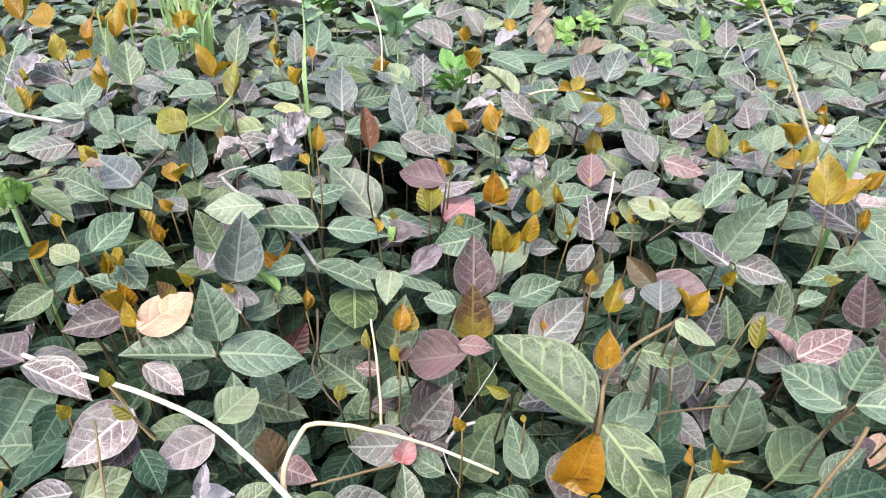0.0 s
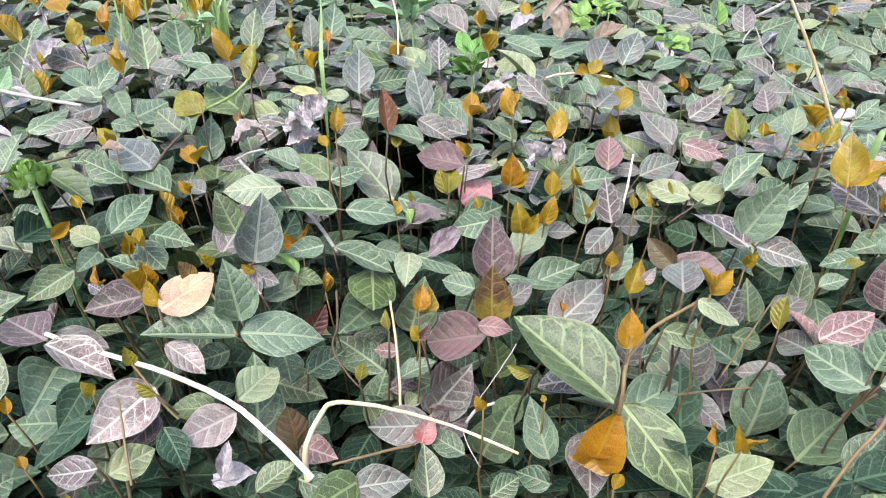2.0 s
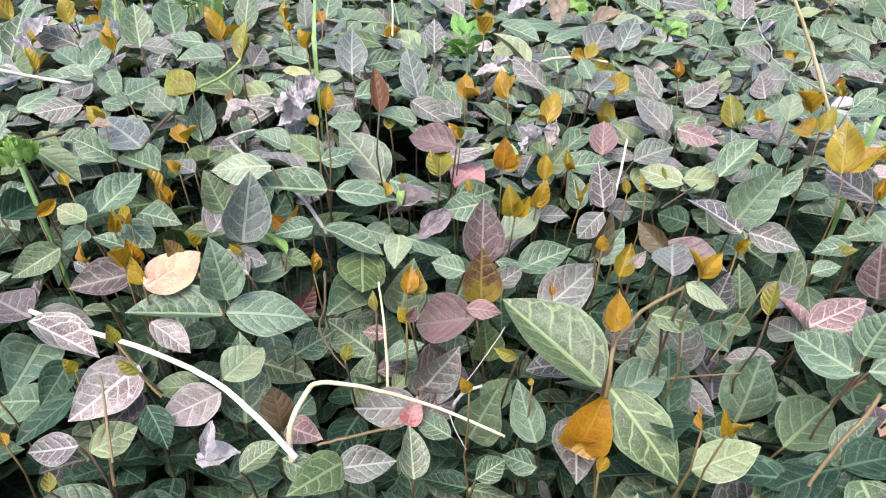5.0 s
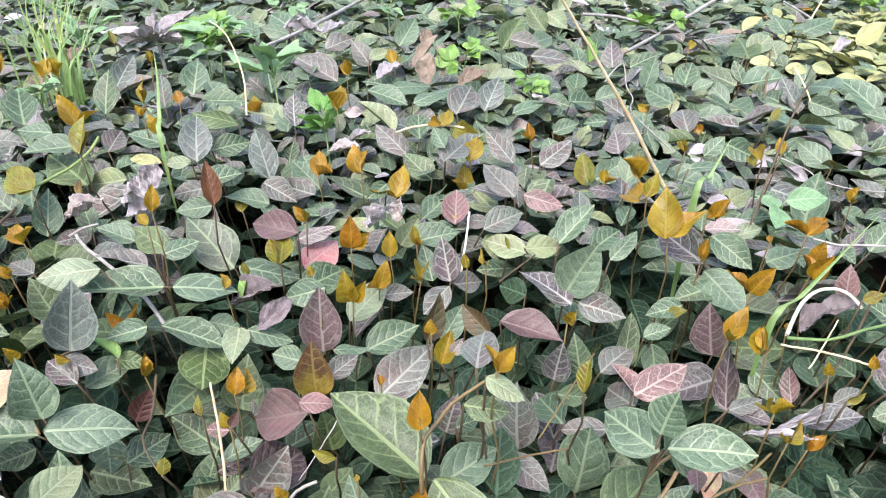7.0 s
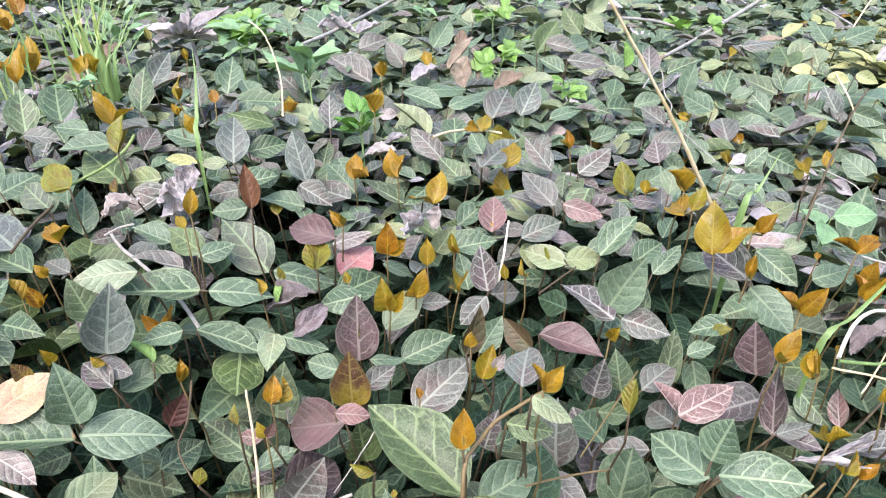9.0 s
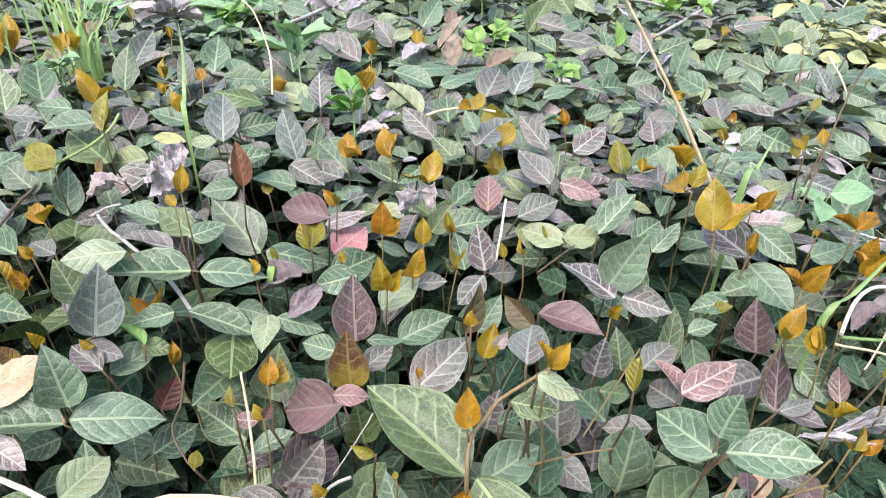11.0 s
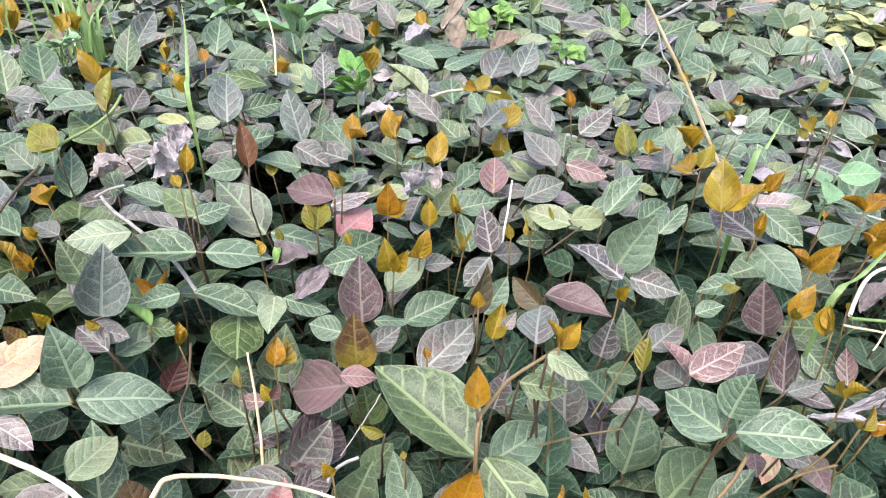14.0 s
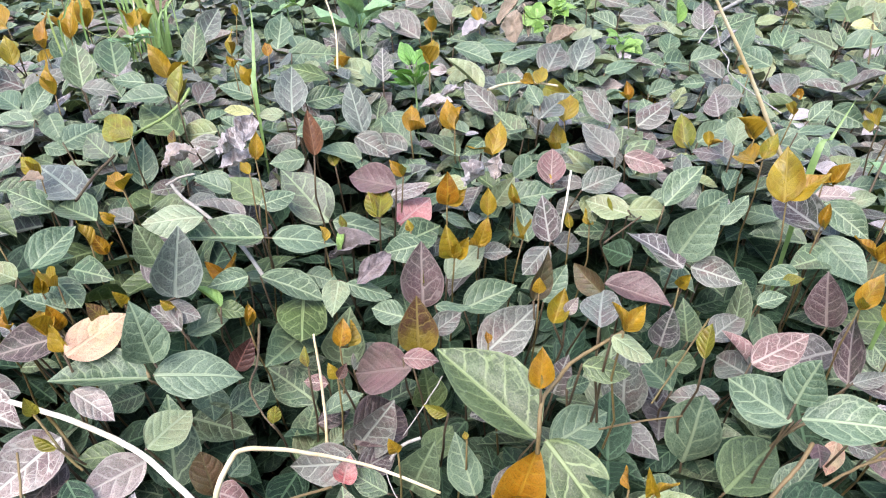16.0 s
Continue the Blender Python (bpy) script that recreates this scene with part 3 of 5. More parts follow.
def weed_head(place, radius, label):
    """A close head of short curled leaves, set in rings over a dome."""
    p, r = Vector(place) / 1000, radius / 1000
    base = new("weed")
    base.location = (p.x, p.y, 0.0)
    bm = bmesh.new()
    tube(bm, [Vector((0, 0, -0.01)), Vector((0.003, 0.002, p.z * 0.5)), Vector((0, 0, p.z))], 0.0016, 0.0014, 6)
    part("stem", bm, GRASS, base)
    meshes = [leaf_mesh("leaf_curled", LIME, 10, 4, widest=0.55, arch=a, cup=0.5, wave=0.10, tip=0.8, phase=a * 9) for a in (-0.15, -0.35, -0.55)]
    for ring, count in ((5, 11), (24, 11), (42, 9), (60, 7), (78, 5)):
        for i in range(count):
            turn = 360 * i / count + ring * 1.7 + R.uniform(-8, 8)
            out = pose(0, 0, 0, 0, 0, turn) @ Vector((r * math.cos(radians(ring)), 0, r * math.sin(radians(ring))))
            n = r * R.uniform(0.55, 0.75)
            ob = new("leaf", R.choice(meshes))
            ob.parent = base
            ob.matrix_basis = Matrix.Translation(Vector((0, 0, p.z)) + out * 0.7) @ pose(0, 0, 0, R.gauss(0, 10), -(30 + ring * 0.8 + R.gauss(0, 8)), turn) @ Matrix.Diagonal((n, n * 0.85, n, 1))
    return tagged(base, label, "weed", "weeds")


def weed(place, radius, count, size, kind, label, ratio=0.7, lift=10):
    """A low weed: leaves on short stalks spread from one root."""
    p = Vector(place) / 1000
    foot = Vector((p.x, p.y, 0.0))
    base = new("weed")
    base.location = foot
    bm = bmesh.new()
    tube(bm, [Vector((0, 0, -0.01)), Vector((0.002, 0.001, p.z * 0.5)), Vector((0, 0, p.z - 0.008))], 0.0012, 0.0008, 5)
    if ratio > 0.65 and kind != "leafgreen":
        count = max(3, int(count * 0.65))
    for i in range(count):
        a = 360 * i / count * 1.9 + R.uniform(-20, 20)
        r = radius / 1000 * R.uniform(0.15, 0.75)
        q = Vector((r * math.cos(radians(a)), r * math.sin(radians(a)), p.z + R.uniform(-0.008, 0.010)))
        n = size / 1000 * R.uniform(0.7, 1.1)
        turn = pose(0, 0, 0, R.gauss(0, 18), -(lift + R.gauss(0, 14)), a + R.gauss(0, 20))
        stalklet = bow((0, 0, p.z - 0.010), q, 0.003, 3)
        if ratio > 0.65 and kind != "leafgreen":
            # a leaf of three leaflets on its own stalk
            petiole = bmesh.new()
            tube(petiole, stalklet, 0.0005, 0.0004, 4)
            whole = part("leaf", petiole, GRASS, base)
            for spread in (-58, 0, 58):
                m = n * 0.72 * R.uniform(0.85, 1.1)
                blade(whole, kind, Matrix.Translation(q) @ turn @ pose(0, 0, 0, R.gauss(0, 8), R.gauss(0, 8), spread + R.gauss(0, 6)) @ Matrix.Diagonal((m, m * ratio, m, 1)), "leaflet")
        else:
            tube(bm, stalklet, 0.0005, 0.0004, 4)
            blade(base, kind, Matrix.Translation(q) @ turn @ Matrix.Diagonal((n, n * ratio, n, 1)))
    part("stem", bm, GRASS, base)
    return tagged(base, label + " rooted among jasmine", "weed", "weeds")

# ---------------------------------------------------------------- soil
def ground():
    bm = bmesh.new()
    # one sheet out to the horizon: rings that widen outwards from the bed
    radii = [0.03 * i for i in range(1, 90)] + [2.7 * 1.35 ** i for i in range(1, 13)]
    n = 180
    hub = bm.verts.new((0.1, 0.9, 0.0))
    last = None
    for r in radii:
        row = []
        for i in range(n):
            x, y = 0.1 + r * math.cos(2 * math.pi * i / n), 0.9 + r * math.sin(2 * math.pi * i / n)
            v = Vector((x, y, 0.0))
            row.append(bm.verts.new((x, y, (0.010 * noise.noise(v * 9) + 0.005 * noise.noise(v * 31)) / (1 + max(r - 2.5, 0)) - 0.004)))
        for i in range(n):
            if last:
                bm.faces.new((last[i], row[i], row[(i + 1) % n], last[(i + 1) % n]))
            else:
                bm.faces.new((hub, row[i], row[(i + 1) % n]))
        last = row
    for f in bm.faces:
        f.smooth = True
    me = bpy.data.meshes.new("ground")
    bm.to_mesh(me)
    bm.free()
    me.materials.append(SOIL)
    tagged(new("ground", me), "dark crumbly soil under the jasmine leaves", "soil", "", "structure")


HOLLOWS = [(-61, 230, 26), (-73, 263, 18), (-53, 200, 20), (7, 191, 18), (-213, 265, 20), (-205, 219, 20), (-188, 280, 18), (-163, 278, 16), (-131, 182, 18), (-265, 338, 20), (-166, 454, 16), (-165, 434, 20), (-72, 360, 18), (-29, 382, 18), (-32, 337, 18), (194, 291, 16), (36, 314, 16), (-86, 261, 20), (-2, 222, 22), (69, 286, 14)]


def hollow(x, y):
    """Whether a place lies in one of the bare, dark hollows between the shoots."""
    return any((x * 1000 - a) ** 2 + (y * 1000 - b) ** 2 < 1.5 * r * r for a, b, r in HOLLOWS)


ground()
# Pale kinds weigh heavily here, putting distant haze into the leaf colours.
MIX = [("green", 9), ("purple", 1.2), ("olive", 1.0), ("silver", 3.6), ("slate", 2.6), ("jade", 7.5), ("pale", 3.6), ("pink", 0.1), ("young", 0.2), ("dry", 1.1)]
NEAR = lambda x, y: -0.42 < x < 0.44 and 0.02 < y < 0.56
# Shade is painted into most leaf colours of this low layer.
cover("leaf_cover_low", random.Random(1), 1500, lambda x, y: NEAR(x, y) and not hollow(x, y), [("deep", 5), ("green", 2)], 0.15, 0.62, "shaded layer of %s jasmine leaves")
cover("leaf_cover", random.Random(2), 8000, lambda x, y: not NEAR(x, y) and 0.0 < y < 1.75 and abs(x - 0.1) < 0.40 + 0.75 * y, MIX, 0.88, 1.08, "dense cover of %s jasmine leaves", (0.026, 0.042), flat=14)
cover("leaf_cover_below", random.Random(5), 7000, lambda x, y: not NEAR(x, y) and 0.4 < y < 1.75 and abs(x - 0.1) < 0.40 + 0.75 * y, [("jade", 5), ("silver", 3.2), ("slate", 2.4), ("green", 4), ("pale", 1.5), ("dry", 0.6)], 0.80, 0.97, "lower cover of %s jasmine leaves", (0.027, 0.043), flat=14)
cover("leaf_cover_far", random.Random(3), 12000, lambda x, y: not NEAR(x, y) and (y > 1.7 or (y >= 0 and abs(x - 0.1) >= 0.38 + 0.75 * y)), MIX, 0.8, 1.1, "far cover of %s jasmine leaves", (0.034, 0.052), 5)
cover("leaf_cover_behind", random.Random(4), 4000, lambda x, y: y < 0.03, MIX, 0.6, 1.0, "cover of %s jasmine leaves", (0.034, 0.052), 5)
# ---------------------------------------------------------------- jasmine shoots, from the near edge of the bed to the far
sprig(leaf(104, 141, 178, 150, 71, -71, 11, 6, "young"))
sprig(leaf(95, 143, 178, 86, 50, -53, 9, 4, "young"))
sprig(leaf(-139, 143, 160, 45, -4, 37, 20, 14, "pale"))
sprig(leaf(-143, 144, 162, -173, -3, -35, 20, 13, "purple"))
sprig(leaf(100, 152, 144, 8, 20, 23, 30, 18, "pale"))
sprig(leaf(-124, 166, 161, -53, -18, 2, 21, 13, "deep"))
sprig(leaf(-152, 169, 165, -132, -10, 2, 29, 13, "deep"))
sprig(leaf(172, 170, 127, 32, 40, -9, 28, 15, "jade"))
sprig(leaf(165, 170, 182, 121, -6, -35, 32, 21, "jade"), leaf(168, 170, 183, -18, 9, 22, 35, 20, "jade"), leaf(164, 171, 191, -6, 81, 51, 22, 17, "jade"))
sprig(leaf(57, 171, 131, 23, 72, 48, 34, 21, "amber"), leaf(70, 172, 136, -178, 3, -84, 22, 10, "amber"))
sprig(leaf(128, 171, 135, 134, -9, -34, 18, 12, "green"))
sprig(leaf(221, 172, 179, 30, 52, 60, 11, 6, "young"))
sprig(leaf(-126, 172, 174, 172, 36, -77, 11, 6, "citron"))
sprig(leaf(-153, 173, 173, -143, 72, -72, 9, 6, "young"))
sprig(leaf(150, 175, 131, 39, 2, 11, 42, 27, "olive"))
sprig(leaf(9, 175, 163, -176, 67, -75, 9, 6, "young"))
sprig(leaf(-71, 177, 137, -24, 5, 26, 19, 13, "pink"))
sprig(leaf(66, 177, 196, 85, 60, -3, 17, 10, "amber"), leaf(66, 177, 196, 126, 45, -46, 10, 6, "rust"))
sprig(leaf(-96, 180, 163, 63, -5, 30, 28, 18, "pale"))
sprig(leaf(-99, 182, 153, -134, 10, -39, 28, 18, "frost"))
sprig(leaf(-75, 182, 128, 114, 78, 4, 24, 15, "umber"))
sprig(leaf(-133, 182, 152, -118, -6, -31, 22, 14, "plum"))
sprig(leaf(218, 182, 186, 80, -23, -33, 12, 9, "young"))
sprig(leaf(214, 184, 148, -88, 2, 27, 19, 12, "rose"))
sprig(leaf(2, 184, 124, 154, 19, -24, 21, 12, "green"))
sprig(leaf(-162, 185, 167, -103, -12, -29, 22, 14, "deep"))
sprig(leaf(42, 185, 120, 117, 47, -32, 30, 16, "jade"))
sprig(leaf(-108, 185, 154, -165, 8, -35, 21, 13, "olive"))
sprig(leaf(204, 186, 148, -39, 2, 42, 12, 8, "silver"))
sprig(leaf(-92, 186, 129, 100, 52, 16, 42, 24, "green"))
sprig(leaf(-133, 186, 164, -125, -4, -37, 35, 23, "frost"))
sprig(leaf(98, 187, 216, 25, 50, 40, 14, 9, "young"))
sprig(leaf(-141, 188, 176, 170, 81, -49, 10, 6, "citron"))
sprig(leaf(-18, 188, 127, 15, 75, 68, 18, 11, "blush"))
sprig(leaf(94, 188, 213, -36, -13, 8, 18, 11, "pale"))
sprig(leaf(72, 188, 153, -56, -21, 22, 48, 27, "olive"))
sprig(leaf(-69, 189, 132, 77, -21, 35, 21, 13, "jade"))
sprig(leaf(30, 189, 170, 170, 12, -78, 11, 6, "citron"))
sprig(leaf(68, 190, 151, 136, 19, -7, 61, 34, "olive"))
sprig(leaf(-45, 191, 164, 45, 70, 53, 9, 6, "citron"))
sprig(leaf(258, 192, 180, -7, 41, 83, 9, 5, "citron"))
sprig(leaf(75, 194, 142, 27, 8, 25, 33, 21, "jade"))
sprig(leaf(251, 196, 145, 17, 31, 19, 12, 7, "amber"))
sprig(leaf(-13, 196, 125, 37, -8, 30, 23, 16, "purple"))
sprig(leaf(91, 197, 209, 75, 0, 0, 28, 17, "silver"))
sprig(leaf(199, 197, 135, -109, 3, 9, 14, 9, "rose"))
sprig(leaf(86, 197, 189, -17, -1, 30, 20, 12, "olive"))
sprig(leaf(209, 199, 135, -124, -36, 3, 17, 10, "peach"))
sprig(leaf(-131, 201, 176, -20, -31, 8, 22, 13, "frost"))
sprig(leaf(-185, 201, 175, -9, -27, -1, 34, 19, "frost"))
sprig(leaf(11, 201, 104, -1, 69, 74, 36, 23, "green"))
sprig(leaf(-13, 202, 124, -173, 6, -36, 31, 20, "silver"))
sprig(leaf(-184, 203, 160, -80, 15, -26, 41, 25, "jade"))
sprig(leaf(-14, 206, 132, 58, -17, 26, 42, 28, "plum"))
sprig(leaf(-14, 209, 124, 9, 57, 79, 36, 23, "silver"))
sprig(leaf(259, 210, 180, 128, 76, -66, 7, 5, "young"))
sprig(leaf(143, 210, 178, 70, 58, -44, 16, 9, "citron"))
sprig(leaf(-26, 210, 127, 66, -12, 16, 14, 9, "pale"))
sprig(leaf(310, 211, 153, 179, -14, -28, 19, 12, "green"))
sprig(leaf(-190, 211, 169, 147, -3, -9, 35, 23, "plum"))
sprig(leaf(-18, 211, 170, 41, 56, 45, 8, 5, "maroon"))
sprig(leaf(282, 211, 180, 94, 65, -43, 8, 5, "young"))
sprig(leaf(84, 211, 160, 25, -2, 31, 13, 9, "green"))
sprig(leaf(18, 211, 116, 49, 6, 20, 23, 16, "olive"))
sprig(leaf(-135, 212, 187, 54, 3, 37, 32, 20, "peach"))
sprig(leaf(-19, 213, 168, 156, 62, -49, 9, 6, "young"))
sprig(leaf(146, 213, 104, 30, 83, 34, 43, 27, "jade"))
sprig(leaf(258, 213, 143, -5, 15, 4, 29, 16, "purple"))
sprig(leaf(-137, 216, 185, 130, 59, -33, 14, 8, "young"))
sprig(leaf(-103, 218, 168, 8, -10, 28, 40, 24, "jade"), leaf(-104, 215, 168, -171, 12, -1, 42, 24, "green"), leaf(-102, 220, 174, 155, 83, -36, 32, 21, "jade"))
sprig(leaf(-110, 219, 156, -149, 2, -42, 19, 13, "green"))
sprig(leaf(110, 220, 128, -45, -11, 22, 28, 16, "silver"))
sprig(leaf(-191, 220, 166, -2, -19, 24, 25, 15, "silver"))
sprig(leaf(222, 221, 149, -1, 23, 12, 17, 10, "silver"))
sprig(leaf(80, 221, 147, 21, 73, 46, 23, 14, "purple"))
sprig(leaf(221, 222, 148, -27, 0, 0, 23, 13, "purple"))
sprig(leaf(-34, 224, 165, 116, 55, -49, 10, 5, "citron"))
sprig(leaf(280, 225, 144, 7, 28, 23, 16, 9, "silver"))
sprig(leaf(-148, 225, 187, 120, 0, 0, 21, 13, "amber"))
sprig(leaf(224, 226, 143, 81, 53, -54, 34, 18, "plum"))
sprig(leaf(164, 227, 134, 168, -3, -12, 24, 14, "silver"))
sprig(leaf(234, 227, 179, 85, 52, -37, 14, 7, "young"), leaf(236, 226, 183, 97, 53, -62, 12, 7, "young"))
sprig(leaf(-76, 227, 133, 45, 5, 37, 25, 17, "green"))
sprig(leaf(-31, 228, 129, 27, 11, 3, 22, 12, "jade"))
sprig(leaf(118, 228, 123, 96, 77, -24, 38, 23, "silver"))
sprig(leaf(216, 228, 189, 31, 58, 20, 19, 12, "young"))
sprig(leaf(175, 229, 156, 14, 22, 21, 31, 19, "pink"))
sprig(leaf(79, 230, 183, 53, 57, 22, 17, 10, "young"), leaf(84, 229, 190, 0, 60, 66, 10, 6, "frost"))
sprig(leaf(141, 231, 136, 100, -16, -25, 32, 21, "jade"))
sprig(leaf(-36, 232, 118, 25, 5, 23, 18, 11, "plum"))
sprig(leaf(-146, 233, 183, 176, 81, -50, 15, 10, "amber"))
sprig(leaf(-98, 233, 123, -15, -8, 25, 32, 20, "green"))
sprig(leaf(-20, 234, 168, 76, 57, 22, 14, 9, "amber"), leaf(-17, 237, 165, 65, 56, 73, 13, 7, "young"))
sprig(leaf(179, 234, 142, 105, -18, -25, 29, 19, "silver"))
sprig(leaf(14, 234, 153, 154, -26, -43, 39, 26, "rose"))
sprig(leaf(-47, 235, 95, 44, 63, 48, 27, 17, "green"))
sprig(leaf(318, 236, 138, 66, 59, -17, 32, 19, "purple"))
sprig(leaf(-126, 236, 186, -151, 66, -76, 13, 8, "rust"))
sprig(leaf(9, 237, 157, -3, -4, 30, 18, 11, "pink"))
sprig(leaf(297, 238, 149, 97, -9, -37, 22, 14, "green"))
sprig(leaf(-152, 241, 172, -154, 3, -36, 30, 19, "plum"))
sprig(leaf(183, 241, 140, 118, 25, 16, 24, 13, "pink"))
sprig(leaf(269, 241, 130, 86, 49, -41, 20, 11, "pink"))
sprig(leaf(22, 242, 117, 150, 81, -46, 25, 19, "olive"))
sprig(leaf(-176, 244, 171, 150, 11, -17, 11, 7, "purple"))
sprig(leaf(48, 245, 148, 37, 26, 26, 41, 24, "silver"))
sprig(leaf(104, 246, 186, 139, 34, -61, 20, 12, "umber"))
sprig(leaf(141, 246, 143, 3, -18, 42, 18, 12, "green"))
sprig(leaf(16, 246, 152, 83, 78, 11, 31, 20, "rust"))
sprig(leaf(-93, 247, 130, -69, 1, -10, 23, 18, "green"))
sprig(leaf(23, 250, 160, 39, 11, 30, 20, 12, "silver"))
sprig(leaf(-32, 253, 125, 168, -6, -35, 14, 9, "pink"))
sprig(leaf(-18, 254, 133, 21, 50, 62, 19, 12, "silver"))
sprig(leaf(-125, 255, 180, -144, 68, -75, 9, 6, "young"))
sprig(leaf(-41, 255, 108, 144, 14, -22, 36, 22, "green"))
sprig(leaf(-102, 256, 161, 144, 17, -20, 22, 14, "purple"))
sprig(leaf(76, 257, 179, 106, 83, -24, 9, 7, "young"))
sprig(leaf(-69, 258, 161, 95, 56, 33, 13, 7, "young"))
sprig(leaf(-81, 259, 130, 29, 56, 68, 21, 13, "maroon"))
sprig(leaf(-25, 260, 133, 29, 77, 62, 35, 22, "green"))
sprig(leaf(74, 260, 172, 54, 56, 65, 26, 15, "umber"))
sprig(leaf(-197, 261, 172, -134, -10, -41, 26, 16, "green"))
sprig(leaf(168, 261, 142, 34, 11, 17, 27, 17, "silver"))
sprig(leaf(-158, 262, 186, 135, 4, -11, 16, 10, "young"))
sprig(leaf(-105, 263, 171, -177, 34, -68, 8, 5, "young"))
sprig(leaf(-160, 263, 170, 179, 25, -20, 23, 13, "jade"))
sprig(leaf(306, 263, 180, -19, 32, 54, 11, 7, "citron"))
sprig(leaf(-169, 265, 180, 68, 81, 50, 12, 8, "young"))
sprig(leaf(144, 265, 135, 26, 82, 43, 25, 16, "purple"))
sprig(leaf(244, 266, 187, -22, 64, 63, 20, 13, "amber"))
sprig(leaf(-104, 266, 150, 35, 7, 29, 28, 16, "jade"))
sprig(leaf(260, 269, 129, -69, -9, 36, 25, 17, "green"))
sprig(leaf(149, 269, 171, -29, 67, 76, 12, 8, "young"))
sprig(leaf(-106, 269, 172, 63, 71, 50, 38, 25, "slate"), leaf(-113, 265, 171, -6, -21, 30, 21, 13, "silver"))
sprig(leaf(-85, 270, 164, 148, 26, 32, 19, 10, "lime"))
sprig(leaf(184, 270, 135, 72, 57, -37, 32, 16, "green"))
sprig(leaf(9, 270, 155, 155, -3, -35, 20, 14, "jade"))
sprig(leaf(25, 271, 161, 0, 0, 0, 19, 10, "jade"))
sprig(leaf(161, 271, 132, 146, 74, -68, 26, 16, "green"))
sprig(leaf(195, 275, 153, 4, 18, 25, 16, 10, "jade"))
sprig(leaf(-212, 275, 182, 49, 27, 56, 13, 7, "young"))
sprig(leaf(-89, 275, 159, 1, -11, 28, 17, 10, "olive"))
sprig(leaf(239, 278, 134, 110, 70, -52, 32, 21, "plum"))
sprig(leaf(-169, 278, 179, -43, -9, 13, 26, 16, "green"))
sprig(leaf(18, 279, 153, 87, 66, 5, 36, 23, "plum"))
sprig(leaf(-235, 280, 177, 86, -16, 41, 35, 22, "deep"))
sprig(leaf(19, 284, 166, 80, 53, 50, 8, 4, "citron"))
sprig(leaf(151, 285, 179, -18, 67, 75, 37, 24, "jade"), leaf(153, 278, 177, 134, 14, -6, 36, 20, "purple"), leaf(157, 279, 176, -28, -3, 42, 26, 16, "silver"))
sprig(leaf(159, 287, 158, 109, -8, -34, 23, 15, "jade"))
sprig(leaf(-73, 287, 171, -157, -2, -36, 21, 13, "jade"))
sprig(leaf(-195, 288, 171, 155, 9, -18, 22, 14, "pale"), leaf(-194, 283, 169, -103, -2, -31, 19, 12, "jade"))
sprig(leaf(84, 288, 148, 34, 50, 39, 24, 15, "jade"))
sprig(leaf(220, 289, 163, 178, -18, -31, 21, 13, "jade"))
sprig(leaf(-49, 291, 129, -111, 11, -30, 40, 25, "green"))
sprig(leaf(117, 292, 156, -29, -1, 6, 37, 21, "rose"))
sprig(leaf(293, 292, 176, -35, 61, 78, 18, 12, "amber"))
sprig(leaf(-167, 292, 174, -19, 4, 23, 26, 16, "green"))
sprig(leaf(-27, 293, 162, -94, -12, -3, 24, 15, "pale"), leaf(-23, 292, 161, -10, -13, 8, 26, 15, "jade"))
sprig(leaf(340, 293, 178, 12, 53, 64, 13, 7, "young"))
sprig(leaf(35, 295, 174, 137, 73, -45, 18, 12, "young"), leaf(36, 295, 175, 6, 56, 69, 13, 9, "young"))
sprig(leaf(-122, 297, 172, 157, 67, -38, 26, 17, "green"))
sprig(leaf(-70, 298, 162, -6, -21, -2, 37, 21, "jade"))
sprig(leaf(-192, 298, 170, 62, 16, 26, 34, 20, "jade"))
sprig(leaf(41, 298, 135, 21, 14, 27, 34, 20, "jade"))
sprig(leaf(-95, 303, 198, -165, 5, -30, 31, 18, "pale"))
sprig(leaf(233, 304, 183, 50, 60, 8, 13, 7, "young"))
sprig(leaf(301, 304, 176, 15, 75, 35, 16, 10, "young"))
sprig(leaf(-159, 304, 181, 146, 52, 21, 15, 8, "young"))
sprig(leaf(-208, 304, 183, 142, 46, -16, 9, 6, "young"))
sprig(leaf(235, 305, 179, 110, 4, -35, 39, 23, "purple"))
sprig(leaf(-49, 305, 144, -85, 2, -10, 39, 28, "olive"))
sprig(leaf(211, 306, 197, 86, 58, -21, 30, 19, "young"), leaf(212, 307, 198, 1, 41, 22, 25, 14, "young"))
sprig(leaf(-89, 306, 152, 167, 42, -57, 19, 10, "amber"))
sprig(leaf(244, 307, 161, -156, 2, -23, 29, 18, "green"))
sprig(leaf(32, 308, 150, 42, 22, 21, 33, 19, "pale"))
sprig(leaf(333, 309, 144, 83, 69, -29, 22, 14, "pink"))
sprig(leaf(-253, 311, 172, 38, 4, 48, 17, 11, "jade"))
sprig(leaf(-48, 311, 153, -16, -8, 36, 20, 13, "jade"))
sprig(leaf(-68, 311, 179, -165, 11, -11, 43, 25, "green"), leaf(-63, 310, 179, -1, -5, 17, 36, 21, "jade"))
sprig(leaf(74, 312, 173, 82, 0, 0, 17, 10, "young"))
sprig(leaf(242, 315, 167, -71, -11, 30, 36, 23, "jade"))
sprig(leaf(-66, 316, 224, 85, 58, 18, 15, 9, "young"))
sprig(leaf(50, 317, 165, 34, 71, 51, 19, 12, "young"))
sprig(leaf(19, 317, 168, -161, 1, -43, 24, 17, "jade"))
